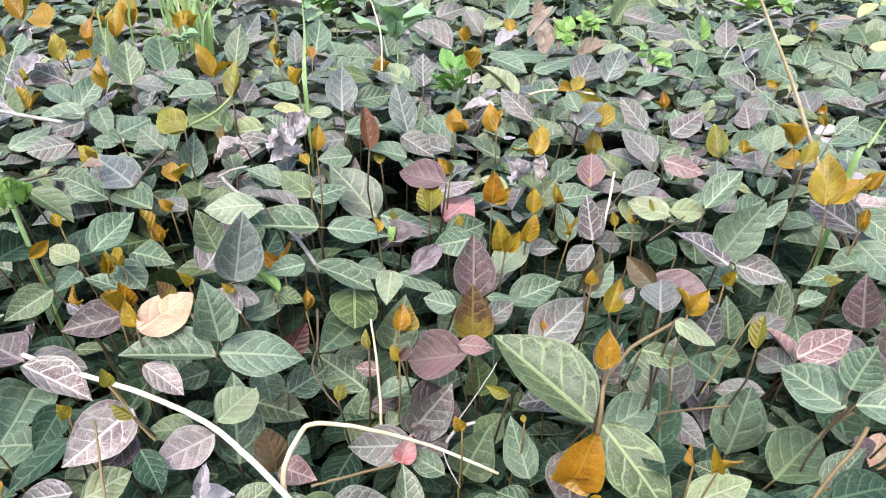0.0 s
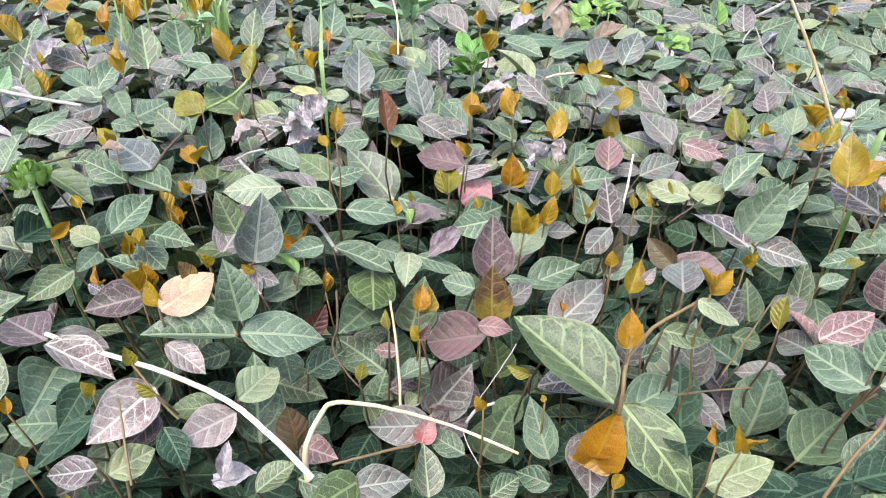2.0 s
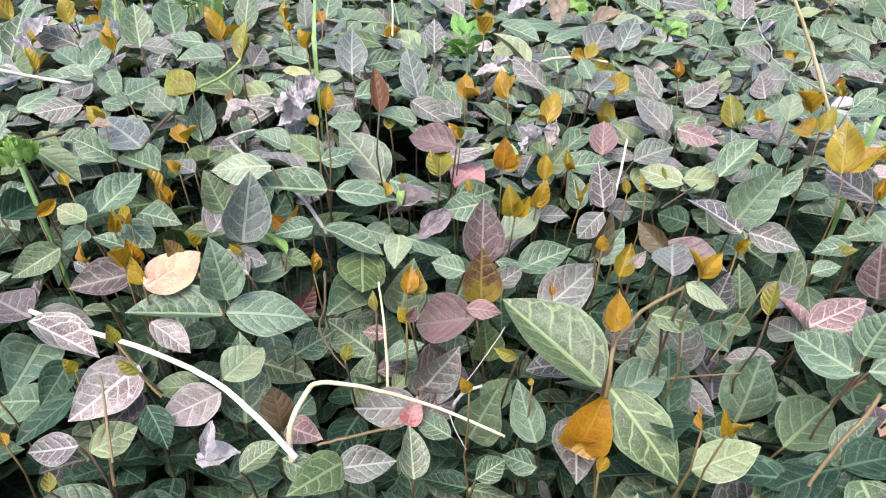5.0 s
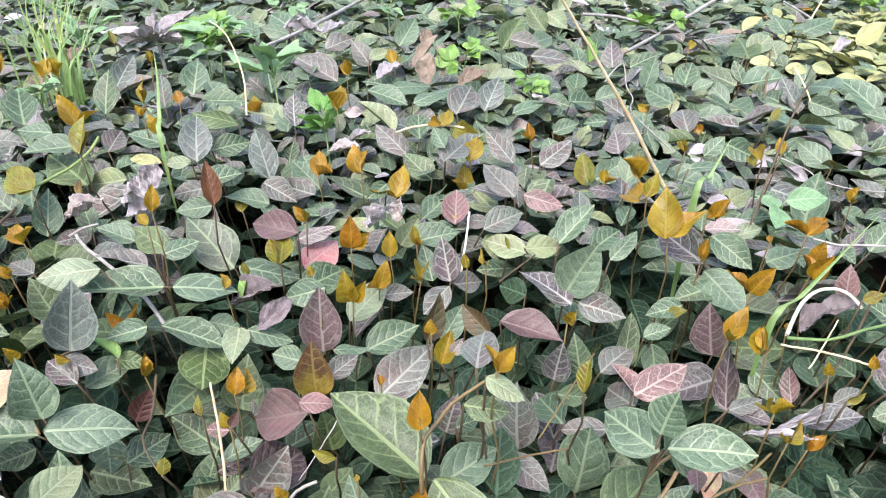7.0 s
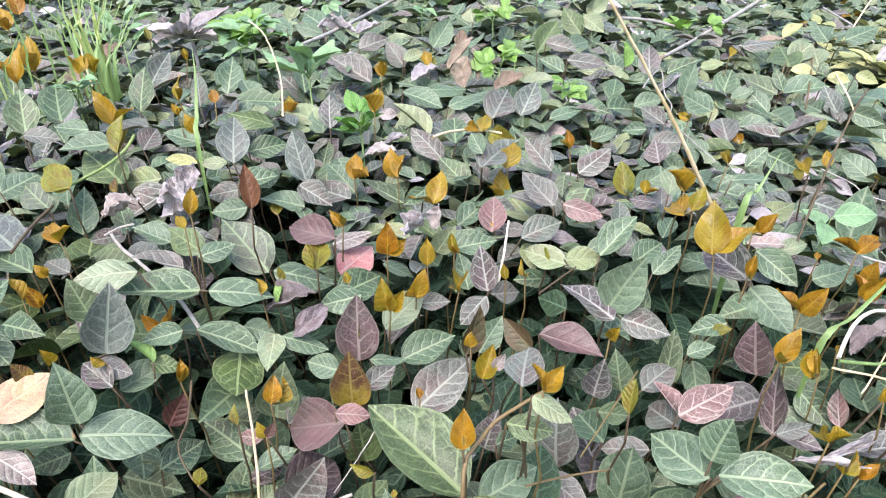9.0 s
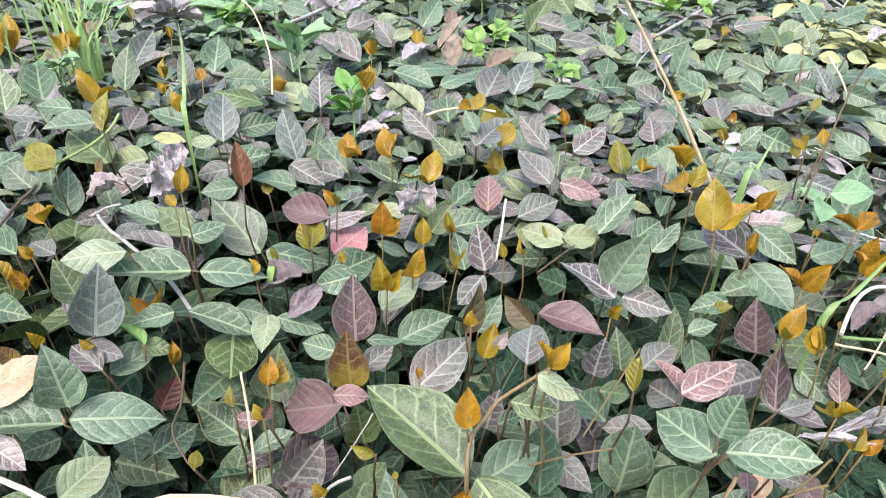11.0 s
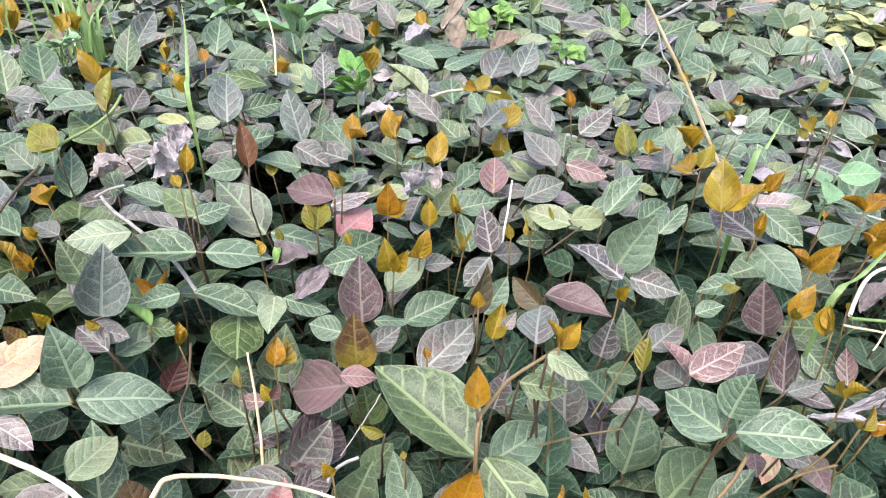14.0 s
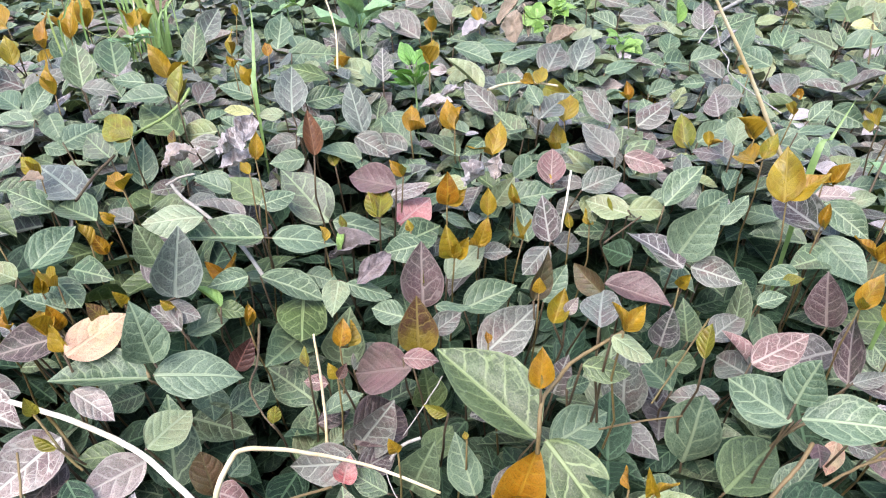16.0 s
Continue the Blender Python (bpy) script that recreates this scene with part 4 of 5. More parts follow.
sprig(leaf(101, 319, 175, 104, 58, -21, 9, 5, "young"))
sprig(leaf(112, 320, 176, 104, 57, -64, 10, 5, "young"))
sprig(leaf(-72, 321, 213, 131, 24, -21, 9, 6, "young"))
sprig(leaf(12, 321, 174, 124, 63, -28, 7, 5, "young"))
sprig(leaf(-5, 323, 182, 90, 12, 1, 24, 15, "citron"), leaf(-7, 324, 182, 123, 57, -64, 15, 8, "citron"))
sprig(leaf(52, 323, 156, 1, 4, 36, 18, 11, "silver"))
sprig(leaf(306, 325, 182, 31, 13, 16, 21, 13, "amber"))
sprig(leaf(-154, 325, 181, 170, 48, -42, 10, 7, "young"))
sprig(leaf(-164, 327, 159, 161, 60, -37, 15, 10, "amber"))
sprig(leaf(189, 329, 169, 29, 36, 0, 24, 14, "jade"))
sprig(leaf(5, 329, 159, 41, 2, 35, 33, 21, "green"))
sprig(leaf(93, 332, 157, 108, 57, -23, 28, 17, "purple"), leaf(92, 329, 156, -134, -14, -22, 25, 15, "silver"), leaf(95, 331, 155, 26, -11, 40, 22, 14, "silver"))
sprig(leaf(-83, 336, 177, -175, 21, 0, 29, 16, "silver"))
sprig(leaf(204, 336, 205, 88, -13, -27, 26, 16, "young"), leaf(208, 336, 207, 37, 57, 23, 16, 9, "young"))
sprig(leaf(293, 338, 155, 11, 8, 35, 26, 16, "jade"))
sprig(leaf(140, 339, 170, 149, 7, -23, 28, 17, "pale"), leaf(139, 341, 172, 8, -5, 40, 24, 15, "pale"))
sprig(leaf(160, 342, 174, 29, 35, 14, 33, 18, "jade"))
sprig(leaf(129, 343, 165, 105, 64, -68, 13, 6, "citron"))
sprig(leaf(-76, 343, 180, 24, 7, 35, 22, 14, "jade"))
sprig(leaf(182, 343, 167, 36, 10, 18, 27, 17, "jade"))
sprig(leaf(4, 344, 189, 151, 0, -36, 33, 20, "rose"))
sprig(leaf(-40, 340, 213, 104, 66, 8, 25, 11, "russet"))
sprig(leaf(-244, 344, 183, -17, -31, 1, 32, 18, "olive"))
sprig(leaf(57, 345, 168, 87, 60, -1, 17, 10, "young"))
sprig(leaf(-174, 345, 170, 146, 1, -12, 37, 22, "green"))
sprig(leaf(258, 345, 183, 32, 54, 12, 16, 8, "young"), leaf(252, 346, 184, 26, 13, 33, 15, 10, "young"))
sprig(leaf(-153, 346, 169, 147, 5, -15, 21, 13, "silver"))
sprig(leaf(-62, 406, 193, 18, 4, 30, 26, 15, "jade"))
sprig(leaf(208, 352, 211, 77, 24, -5, 20, 13, "young"))
sprig(leaf(-158, 356, 184, 134, 9, -13, 21, 13, "young"))
sprig(leaf(-39, 356, 159, 139, 30, -20, 49, 29, "green"), leaf(-37, 358, 159, -3, -14, 15, 38, 23, "jade"))
sprig(leaf(-204, 357, 170, 168, 28, -15, 30, 18, "green"))
sprig(leaf(-78, 358, 172, 144, 19, -25, 30, 18, "olive"))
sprig(leaf(33, 359, 167, 76, 84, 14, 22, 14, "amber"), leaf(34, 359, 167, 23, 35, 52, 15, 9, "young"))
sprig(leaf(74, 359, 167, 103, 59, -16, 13, 7, "young"))
sprig(leaf(378, 359, 143, 26, 45, 18, 27, 18, "jade"))
sprig(leaf(-189, 361, 177, 138, 9, -13, 49, 29, "slate"))
sprig(leaf(267, 363, 160, -56, -16, 33, 33, 20, "jade"))
sprig(leaf(7, 366, 184, 152, 43, -47, 13, 8, "young"))
sprig(leaf(358, 366, 178, 42, 61, -10, 12, 7, "young"))
sprig(leaf(-210, 367, 188, 148, 33, -29, 19, 12, "young"))
sprig(leaf(-154, 367, 155, 100, 9, 13, 43, 27, "olive"))
sprig(leaf(-99, 369, 174, 174, 24, -21, 24, 14, "jade"))
sprig(leaf(287, 371, 153, 8, 13, 29, 20, 12, "pale"))
sprig(leaf(76, 374, 160, 11, 10, 28, 28, 17, "jade"))
sprig(leaf(-2, 376, 165, 12, 13, 16, 26, 15, "frost"), leaf(3, 356, 157, 55, 1, 27, 36, 23, "blush"))
sprig(leaf(-100, 376, 176, -176, 11, -34, 23, 14, "jade"))
sprig(leaf(119, 380, 163, 23, 10, 30, 31, 19, "silver"))
sprig(leaf(269, 380, 154, -18, 14, 15, 24, 14, "frost"))
sprig(leaf(212, 385, 190, 65, 30, 1, 23, 15, "pale"))
sprig(leaf(64, 385, 151, 3, 56, 68, 23, 15, "pale"))
sprig(leaf(-175, 387, 189, 136, 13, -16, 32, 19, "green"))
sprig(leaf(-133, 392, 170, 119, 36, -4, 22, 14, "green"))
sprig(leaf(141, 393, 179, 124, 22, -21, 34, 20, "silver"))
sprig(leaf(-162, 394, 199, 139, 9, -25, 33, 20, "citron"), leaf(-162, 394, 199, 165, 12, -44, 16, 10, "citron"))
sprig(leaf(147, 394, 180, -26, -7, 35, 27, 16, "pink"))
sprig(leaf(63, 395, 181, 71, 41, 10, 25, 16, "young"))
sprig(leaf(104, 397, 161, 87, 18, -2, 19, 12, "young"), leaf(102, 394, 159, 84, 30, -1, 28, 19, "pink"))
sprig(leaf(-207, 398, 195, 61, 1, 41, 29, 20, "jade"))
sprig(leaf(-166, 401, 161, 87, 57, 24, 32, 19, "jade"))
sprig(leaf(-131, 403, 218, 81, 53, -18, 25, 12, "citron"), leaf(-130, 403, 218, 71, 43, -17, 17, 9, "citron"))
sprig(leaf(-39, 404, 171, 104, 24, -2, 13, 8, "citron"))
sprig(leaf(-58, 404, 177, -167, 0, -48, 23, 15, "jade"))
sprig(leaf(308, 406, 144, -9, 17, 12, 23, 13, "jade"))
sprig(leaf(137, 408, 170, 156, 14, -15, 26, 15, "silver"))
sprig(leaf(-63, 408, 207, 93, 42, 6, 33, 21, "slate"))
sprig(leaf(-22, 410, 173, 174, 15, -14, 31, 19, "jade"))
sprig(leaf(-246, 416, 179, -154, 2, -36, 30, 18, "silver"))
sprig(leaf(-292, 417, 175, 44, 16, 20, 31, 19, "jade"))
sprig(leaf(320, 418, 184, 81, 9, -25, 18, 11, "young"), leaf(314, 416, 181, 81, 19, -18, 12, 7, "citron"))
sprig(leaf(365, 419, 126, 52, 60, 2, 44, 26, "jade"))
sprig(leaf(-63, 421, 181, -165, -1, -48, 23, 15, "silver"))
sprig(leaf(-21, 422, 185, 116, 60, -6, 35, 19, "slate"), leaf(-26, 419, 184, -25, -21, 30, 27, 17, "silver"))
sprig(leaf(-72, 427, 198, -173, 4, -30, 17, 10, "pale"))
sprig(leaf(81, 427, 145, 35, 21, 22, 28, 18, "jade"))
sprig(leaf(10, 432, 181, 87, 36, 4, 21, 14, "young"))
sprig(leaf(37, 433, 181, 101, 60, -10, 21, 13, "young"), leaf(40, 431, 182, 63, 57, -19, 17, 9, "young"))
sprig(leaf(43, 434, 160, 151, 20, 5, 37, 23, "green"))
sprig(leaf(345, 438, 179, 89, 50, -25, 13, 8, "young"))
sprig(leaf(-149, 439, 178, 137, 16, -7, 46, 28, "olive"))
sprig(leaf(273, 440, 183, 98, 25, -28, 12, 8, "young"))
sprig(leaf(99, 443, 182, 58, 7, 14, 35, 22, "silver"), leaf(100, 451, 189, 119, 31, -32, 19, 12, "jade"))
sprig(leaf(10, 444, 164, 138, 28, -24, 34, 20, "jade"))
sprig(leaf(206, 447, 155, 100, 50, -23, 26, 16, "citron"))
sprig(leaf(149, 447, 176, 137, 41, -22, 31, 17, "silver"))
sprig(leaf(115, 452, 151, 92, 53, -9, 23, 15, "young"))
sprig(leaf(-126, 452, 174, 165, -10, -45, 33, 21, "pale"))
sprig(leaf(-254, 458, 183, -163, 4, -18, 35, 20, "jade"), leaf(-254, 453, 179, -137, -2, -49, 28, 18, "silver"))
sprig(leaf(119, 458, 173, 72, 30, 4, 25, 16, "young"))
sprig(leaf(-294, 459, 185, 140, 64, 13, 19, 10, "young"))
sprig(leaf(172, 461, 167, 30, 23, 20, 33, 21, "silver"))
sprig(leaf(-101, 463, 203, 135, 57, -24, 16, 9, "young"))
sprig(leaf(164, 463, 186, 99, 60, -11, 14, 8, "young"))
sprig(leaf(-218, 465, 203, 8, -10, 28, 24, 14, "silver"))
sprig(leaf(91, 465, 156, 130, 22, -21, 34, 21, "green"))
sprig(leaf(-160, 465, 196, -161, 2, -24, 33, 19, "jade"))
sprig(leaf(345, 470, 121, 2, 14, 20, 28, 16, "jade"))
sprig(leaf(-242, 473, 195, 117, 67, -38, 25, 14, "young"))
sprig(leaf(-271, 474, 184, 141, 7, -14, 32, 19, "jade"), leaf(-266, 472, 180, 54, 37, 34, 33, 19, "jade"))
sprig(leaf(-177, 475, 202, 178, 7, -37, 24, 14, "jade"))
sprig(leaf(24, 480, 209, 83, 30, 4, 24, 14, "young"))
sprig(leaf(100, 486, 190, 126, 3, -45, 14, 9, "young"), leaf(103, 486, 190, 75, 30, 3, 17, 11, "young"))
sprig(leaf(-50, 488, 197, 169, 16, -12, 35, 20, "olive"))
sprig(leaf(-105, 488, 184, 168, 15, -26, 29, 18, "jade"))
sprig(leaf(-148, 489, 179, 81, 12, 29, 28, 18, "silver"))
sprig(leaf(-117, 489, 206, 146, 54, -32, 10, 6, "young"))
sprig(leaf(-231, 494, 190, 110, 42, 5, 38, 24, "green"))
sprig(leaf(-204, 495, 200, 111, 24, 1, 42, 25, "green"))
sprig(leaf(366, 499, 178, 24, 55, 29, 12, 7, "citron"))
sprig(leaf(74, 499, 160, 133, 29, -14, 39, 21, "silver"))
sprig(leaf(-315, 500, 190, 113, 60, 6, 12, 7, "young"))
sprig(leaf(431, 504, 129, 115, 20, -31, 37, 22, "jade"))
sprig(leaf(191, 508, 171, 15, 11, 36, 23, 14, "jade"))
sprig(leaf(85, 508, 170, 90, 12, -1, 35, 21, "green"))
sprig(leaf(-173, 510, 191, 152, 60, -36, 29, 16, "young"))
sprig(leaf(-350, 516, 159, 71, 59, 12, 51, 29, "green"))
sprig(leaf(-98, 521, 202, 112, 36, -4, 13, 8, "young"))
sprig(leaf(239, 523, 172, 168, -6, -42, 19, 12, "jade"))
sprig(leaf(274, 527, 178, 127, 10, -56, 12, 8, "young"))
sprig(leaf(-295, 529, 177, -180, 28, -25, 38, 23, "silver"), leaf(-295, 529, 177, 43, 12, 34, 35, 21, "silver"))
sprig(leaf(-130, 536, 198, 90, 60, -25, 20, 8, "young"))
sprig(leaf(115, 538, 164, -52, 7, 63, 29, 18, "citron"))
sprig(leaf(261, 545, 166, 130, 20, -31, 26, 16, "silver"))
sprig(leaf(-48, 548, 177, 95, 42, 2, 21, 13, "young"))
sprig(leaf(-307, 548, 189, 119, 66, -2, 24, 14, "young"), leaf(-307, 558, 196, 133, 33, -19, 14, 9, "citron"))
sprig(leaf(119, 556, 169, 66, 20, 16, 44, 28, "silver"))
sprig(leaf(-169, 557, 181, 77, 59, 18, 37, 20, "green"))
sprig(leaf(216, 558, 175, 36, -10, 31, 37, 23, "green"))
sprig(leaf(-211, 561, 212, 98, 28, 15, 22, 14, "young"))
sprig(leaf(197, 567, 175, -24, -8, 41, 23, 14, "jade"))
sprig(leaf(341, 569, 134, 83, 19, -18, 16, 10, "young"))
sprig(leaf(145, 570, 165, 55, 45, 19, 36, 23, "slate"))
sprig(leaf(331, 571, 135, 80, 15, -14, 38, 25, "silver"))
sprig(leaf(-292, 572, 193, 80, 58, -12, 32, 15, "young"))
sprig(leaf(-204, 573, 208, 127, 53, -11, 18, 11, "young"))
sprig(leaf(395, 575, 88, 53, 48, 4, 13, 8, "citron"))
sprig(leaf(-271, 579, 198, 84, 59, -2, 34, 19, "young"))
sprig(leaf(245, 581, 167, 12, 11, 36, 28, 17, "jade"))
sprig(leaf(83, 584, 170, 21, 14, 6, 39, 23, "jade"))
sprig(leaf(205, 587, 171, 116, 12, -23, 36, 23, "jade"))
sprig(leaf(44, 599, 177, -16, -15, 15, 38, 23, "jade"))
sprig(leaf(324, 600, 153, 124, 12, -36, 34, 23, "jade"))
sprig(leaf(371, 600, 123, -10, 16, 13, 35, 21, "jade"))
sprig(leaf(232, 604, 165, 73, 24, 0, 30, 19, "green"))
sprig(leaf(351, 604, 136, -13, 3, 12, 40, 23, "jade"))
sprig(leaf(-268, 606, 199, 105, 60, 6, 31, 18, "young"))
sprig(leaf(-110, 612, 173, 87, 41, 11, 40, 25, "jade"))
sprig(leaf(64, 614, 173, 3, 2, 18, 37, 21, "jade"))
sprig(leaf(489, 620, 154, 86, -16, -26, 66, 41, "jade"))
sprig(leaf(-178, 621, 180, 50, 43, 47, 33, 21, "slate"))
sprig(leaf(71, 623, 169, 159, 9, -22, 37, 22, "green"))
sprig(leaf(-346, 625, 194, 136, 11, -25, 40, 24, "young"))
sprig(leaf(442, 625, 140, 92, -8, -31, 38, 23, "jade"))
sprig(leaf(25, 637, 178, 98, 24, -3, 21, 13, "young"))
sprig(leaf(-148, 638, 195, 119, 53, -10, 12, 7, "young"))
sprig(leaf(468, 639, 130, 116, 43, -47, 33, 20, "slate"))
sprig(leaf(398, 640, 133, 129, 35, -36, 34, 18, "jade"))
sprig(leaf(399, 640, 133, -77, 1, 27, 39, 25, "jade"))
sprig(leaf(68, 648, 183, 100, 28, -16, 18, 11, "young"), leaf(71, 649, 183, 71, 26, 18, 11, 7, "citron"))
sprig(leaf(316, 654, 145, 44, 66, 12, 34, 18, "jade"))
sprig(leaf(197, 660, 170, 137, 17, -25, 29, 17, "jade"))
sprig(leaf(359, 663, 142, 60, 24, 2, 41, 26, "green"), leaf(357, 663, 142, 133, 10, -22, 30, 17, "jade"), leaf(350, 675, 139, -81, 2, 23, 32, 20, "jade"), leaf(365, 656, 142, -1, 23, 22, 23, 14, "jade"))
sprig(leaf(-13, 665, 165, 104, 10, -12, 35, 23, "jade"))
sprig(leaf(13, 668, 160, 144, 20, -23, 51, 29, "silver"))
sprig(leaf(417, 669, 140, 137, 15, -14, 49, 28, "green"), leaf(423, 670, 143, 115, 53, -24, 25, 13, "green"), leaf(421, 668, 141, 1, 9, 15, 49, 28, "jade"))
sprig(leaf(366, 682, 175, 48, 26, 18, 14, 9, "young"))
sprig(leaf(-401, 683, 182, 146, 51, -21, 34, 21, "young"))
sprig(leaf(206, 686, 173, -18, -1, 24, 42, 25, "silver"))
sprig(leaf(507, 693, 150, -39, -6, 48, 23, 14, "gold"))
sprig(leaf(45, 695, 172, 17, 13, 34, 23, 14, "pale"))
sprig(leaf(-196, 695, 196, 138, 62, -6, 13, 7, "citron"))
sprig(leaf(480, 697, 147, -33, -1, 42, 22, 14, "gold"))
sprig(leaf(46, 709, 161, 146, 45, -45, 33, 21, "silver"))
sprig(leaf(353, 716, 152, -11, 18, 26, 26, 16, "pale"))
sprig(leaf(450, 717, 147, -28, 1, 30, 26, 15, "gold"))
sprig(leaf(218, 730, 171, 43, 4, 26, 33, 20, "jade"))
sprig(leaf(454, 730, 147, 78, 9, -13, 54, 36, "olive"))
sprig(leaf(192, 733, 175, -22, -7, 35, 34, 20, "silver"))
sprig(leaf(491, 735, 144, 83, 19, -18, 41, 26, "pale"))
sprig(leaf(-346, 738, 194, 123, 48, -4, 26, 17, "young"))
sprig(leaf(465, 747, 144, 39, 19, 18, 43, 27, "pale"))
sprig(leaf(186, 748, 160, 44, 37, 34, 43, 26, "olive"))
sprig(leaf(-1, 748, 166, 26, 16, 33, 36, 22, "silver"))
sprig(leaf(77, 759, 163, 48, 41, 40, 41, 25, "jade"))
sprig(leaf(425, 785, 151, 2, 9, 16, 39, 24, "silver"))
sprig(leaf(-42, 796, 168, 173, 19, -26, 33, 20, "jade"))
sprig(leaf(-82, 802, 173, 138, 8, -19, 34, 21, "jade"))
sprig(leaf(533, 803, 148, 90, 16, -32, 37, 24, "jade"))
sprig(leaf(246, 808, 160, 124, 36, -44, 39, 24, "olive"))
sprig(leaf(-366, 809, 189, 126, 60, -8, 30, 18, "young"))
sprig(leaf(-40, 812, 168, 26, 15, 33, 26, 16, "jade"))
sprig(leaf(559, 815, 147, 10, 18, 33, 44, 27, "jade"))
sprig(leaf(-44, 822, 169, 127, 11, -18, 43, 27, "jade"))
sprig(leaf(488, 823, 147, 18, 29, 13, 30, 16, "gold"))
sprig(leaf(250, 826, 175, -59, -14, 28, 36, 22, "pale"))
sprig(leaf(58, 138, 158, 56, 19, 9, 8, 5, "young"))
sprig(leaf(-194, 142, 147, 58, -12, 48, 15, 14, "jade"))
sprig(leaf(-166, 148, 128, 108, 33, 13, 9, 6, "citron"))
sprig(leaf(-180, 154, 149, 129, 27, 1, 7, 5, "young"))
sprig(leaf(-87, 155, 134, 38, 16, 0, 20, 13, "green"))
sprig(leaf(-47, 159, 131, 10, 3, 29, 26, 16, "silver"), leaf(-45, 161, 134, -127, 15, -35, 29, 18, "olive"))
sprig(leaf(162, 159, 129, 45, 46, -36, 13, 8, "young"), leaf(159, 160, 132, 68, 28, -12, 10, 6, "young"))
sprig(leaf(-14, 161, 123, 99, 39, 19, 23, 15, "green"))
sprig(leaf(13, 164, 120, 34, 5, 29, 17, 12, "green"))
sprig(leaf(-71, 164, 132, -27, 0, 31, 21, 13, "green"))
sprig(leaf(40, 167, 125, 151, -8, -39, 18, 12, "green"))
sprig(leaf(-193, 174, 160, 109, 49, 10, 8, 5, "young"))
sprig(leaf(38, 192, 150, 105, 20, -19, 4, 3, "young"))
sprig(leaf(50, 234, 168, 107, 43, 10, 6, 4, "young"))
sprig(leaf(-173, 238, 180, 107, 56, -46, 11, 6, "young"))
sprig(leaf(262, 254, 170, 54, 32, 2, 5, 3, "young"))
sprig(leaf(337, 267, 157, 127, 17, -22, 22, 14, "green"))
sprig(leaf(211, 286, 159, -15, 29, 25, 11, 7, "citron"))
sprig(leaf(132, 299, 168, 126, -10, -52, 22, 16, "deep"))
sprig(leaf(-35, 310, 176, 112, 54, 25, 9, 6, "young"))
sprig(leaf(-27, 312, 165, 83, 53, -42, 17, 6, "lime"))
sprig(leaf(-242, 324, 190, -133, -27, -29, 14, 9, "olive"))
sprig(leaf(-25, 327, 171, 118, 56, 35, 10, 6, "citron"))
sprig(leaf(289, 333, 173, 74, 36, -14, 5, 4, "young"))
sprig(leaf(-275, 343, 178, 59, 44, 10, 32, 20, "jade"))
sprig(leaf(409, 391, 153, 35, 41, 15, 8, 5, "young"))
sprig(leaf(57, 397, 191, -147, -21, -48, 17, 11, "green"))
sprig(leaf(206, 409, 177, 82, 42, -13, 11, 8, "young"))
sprig(leaf(-57, 426, 206, 17, 5, 45, 26, 16, "green"))
sprig(leaf(272, 427, 176, -18, 14, 5, 28, 16, "jade"))
sprig(leaf(206, 429, 169, 23, 23, 45, 24, 18, "jade"))
sprig(leaf(-151, 430, 175, 77, 63, -9, 11, 7, "rust"))
sprig(leaf(-93, 433, 195, -170, 21, -8, 20, 13, "gold"))
sprig(leaf(468, 455, 141, 146, -8, -15, 34, 22, "green"))
sprig(leaf(-327, 455, 187, 55, 49, 48, 21, 13, "mint"))
sprig(leaf(240, 484, 162, 98, 41, -28, 20, 20, "purple"))
sprig(leaf(312, 491, 153, 17, 38, 43, 23, 14, "jade"))
sprig(leaf(431, 501, 134, 99, 31, -41, 6, 4, "young"))
sprig(leaf(-77, 503, 210, 12, -6, 10, 32, 20, "green"))
sprig(leaf(240, 510, 166, -15, 8, 31, 25, 16, "silver"))
sprig(leaf(-12, 510, 184, 90, 53, 8, 27, 17, "purple"))
sprig(leaf(343, 519, 149, -60, -3, 59, 31, 20, "jade"))
sprig(leaf(475, 522, 135, -7, 21, 56, 32, 20, "green"))
sprig(leaf(-114, 534, 194, 97, 68, -21, 26, 16, "silver"))
sprig(leaf(166, 552, 170, -1, 20, 13, 31, 20, "jade"))
sprig(leaf(527, 553, 144, 142, 3, -32, 38, 24, "jade"))
sprig(leaf(499, 559, 123, 138, 18, -24, 46, 29, "jade"))
sprig(leaf(-362, 564, 187, -177, 58, -26, 29, 18, "young"))
sprig(leaf(540, 616, 130, 132, 31, -28, 51, 32, "jade"))
sprig(leaf(477, 634, 136, -42, -10, 67, 31, 20, "jade"))
sprig(leaf(301, 715, 144, 88, 52, -20, 34, 23, "purple"))
sprig(leaf(280, 738, 146, 90, 70, 32, 27, 17, "lime"))
sprig(leaf(637, 824, 126, -15, 49, 55, 39, 25, "gold"))
sprig(leaf(128, 865, 158, 102, 52, -16, 18, 22, "pale"))
sprig(leaf(296, 962, 140, 25, 35, 53, 28, 18, "pale"))
sprig(leaf(319, 1032, 143, 167, 4, -19, 44, 28, "pale"))
sprig(leaf(65, 542, 161, 142, 31, 9, 42, 22, "pale"))
# ---------------------------------------------------------------- lower shoots that fill the bed under the upper leaves
def roof(x, y):
    """Height of the upper leaves round a place."""
    s = w = 0.0
    for c in SPOTS:
        q = 1.0 / ((c.x - x) ** 2 + (c.y - y) ** 2 + 0.0004) ** 2
        s, w = s + q * c.z, w + q
    return s / w


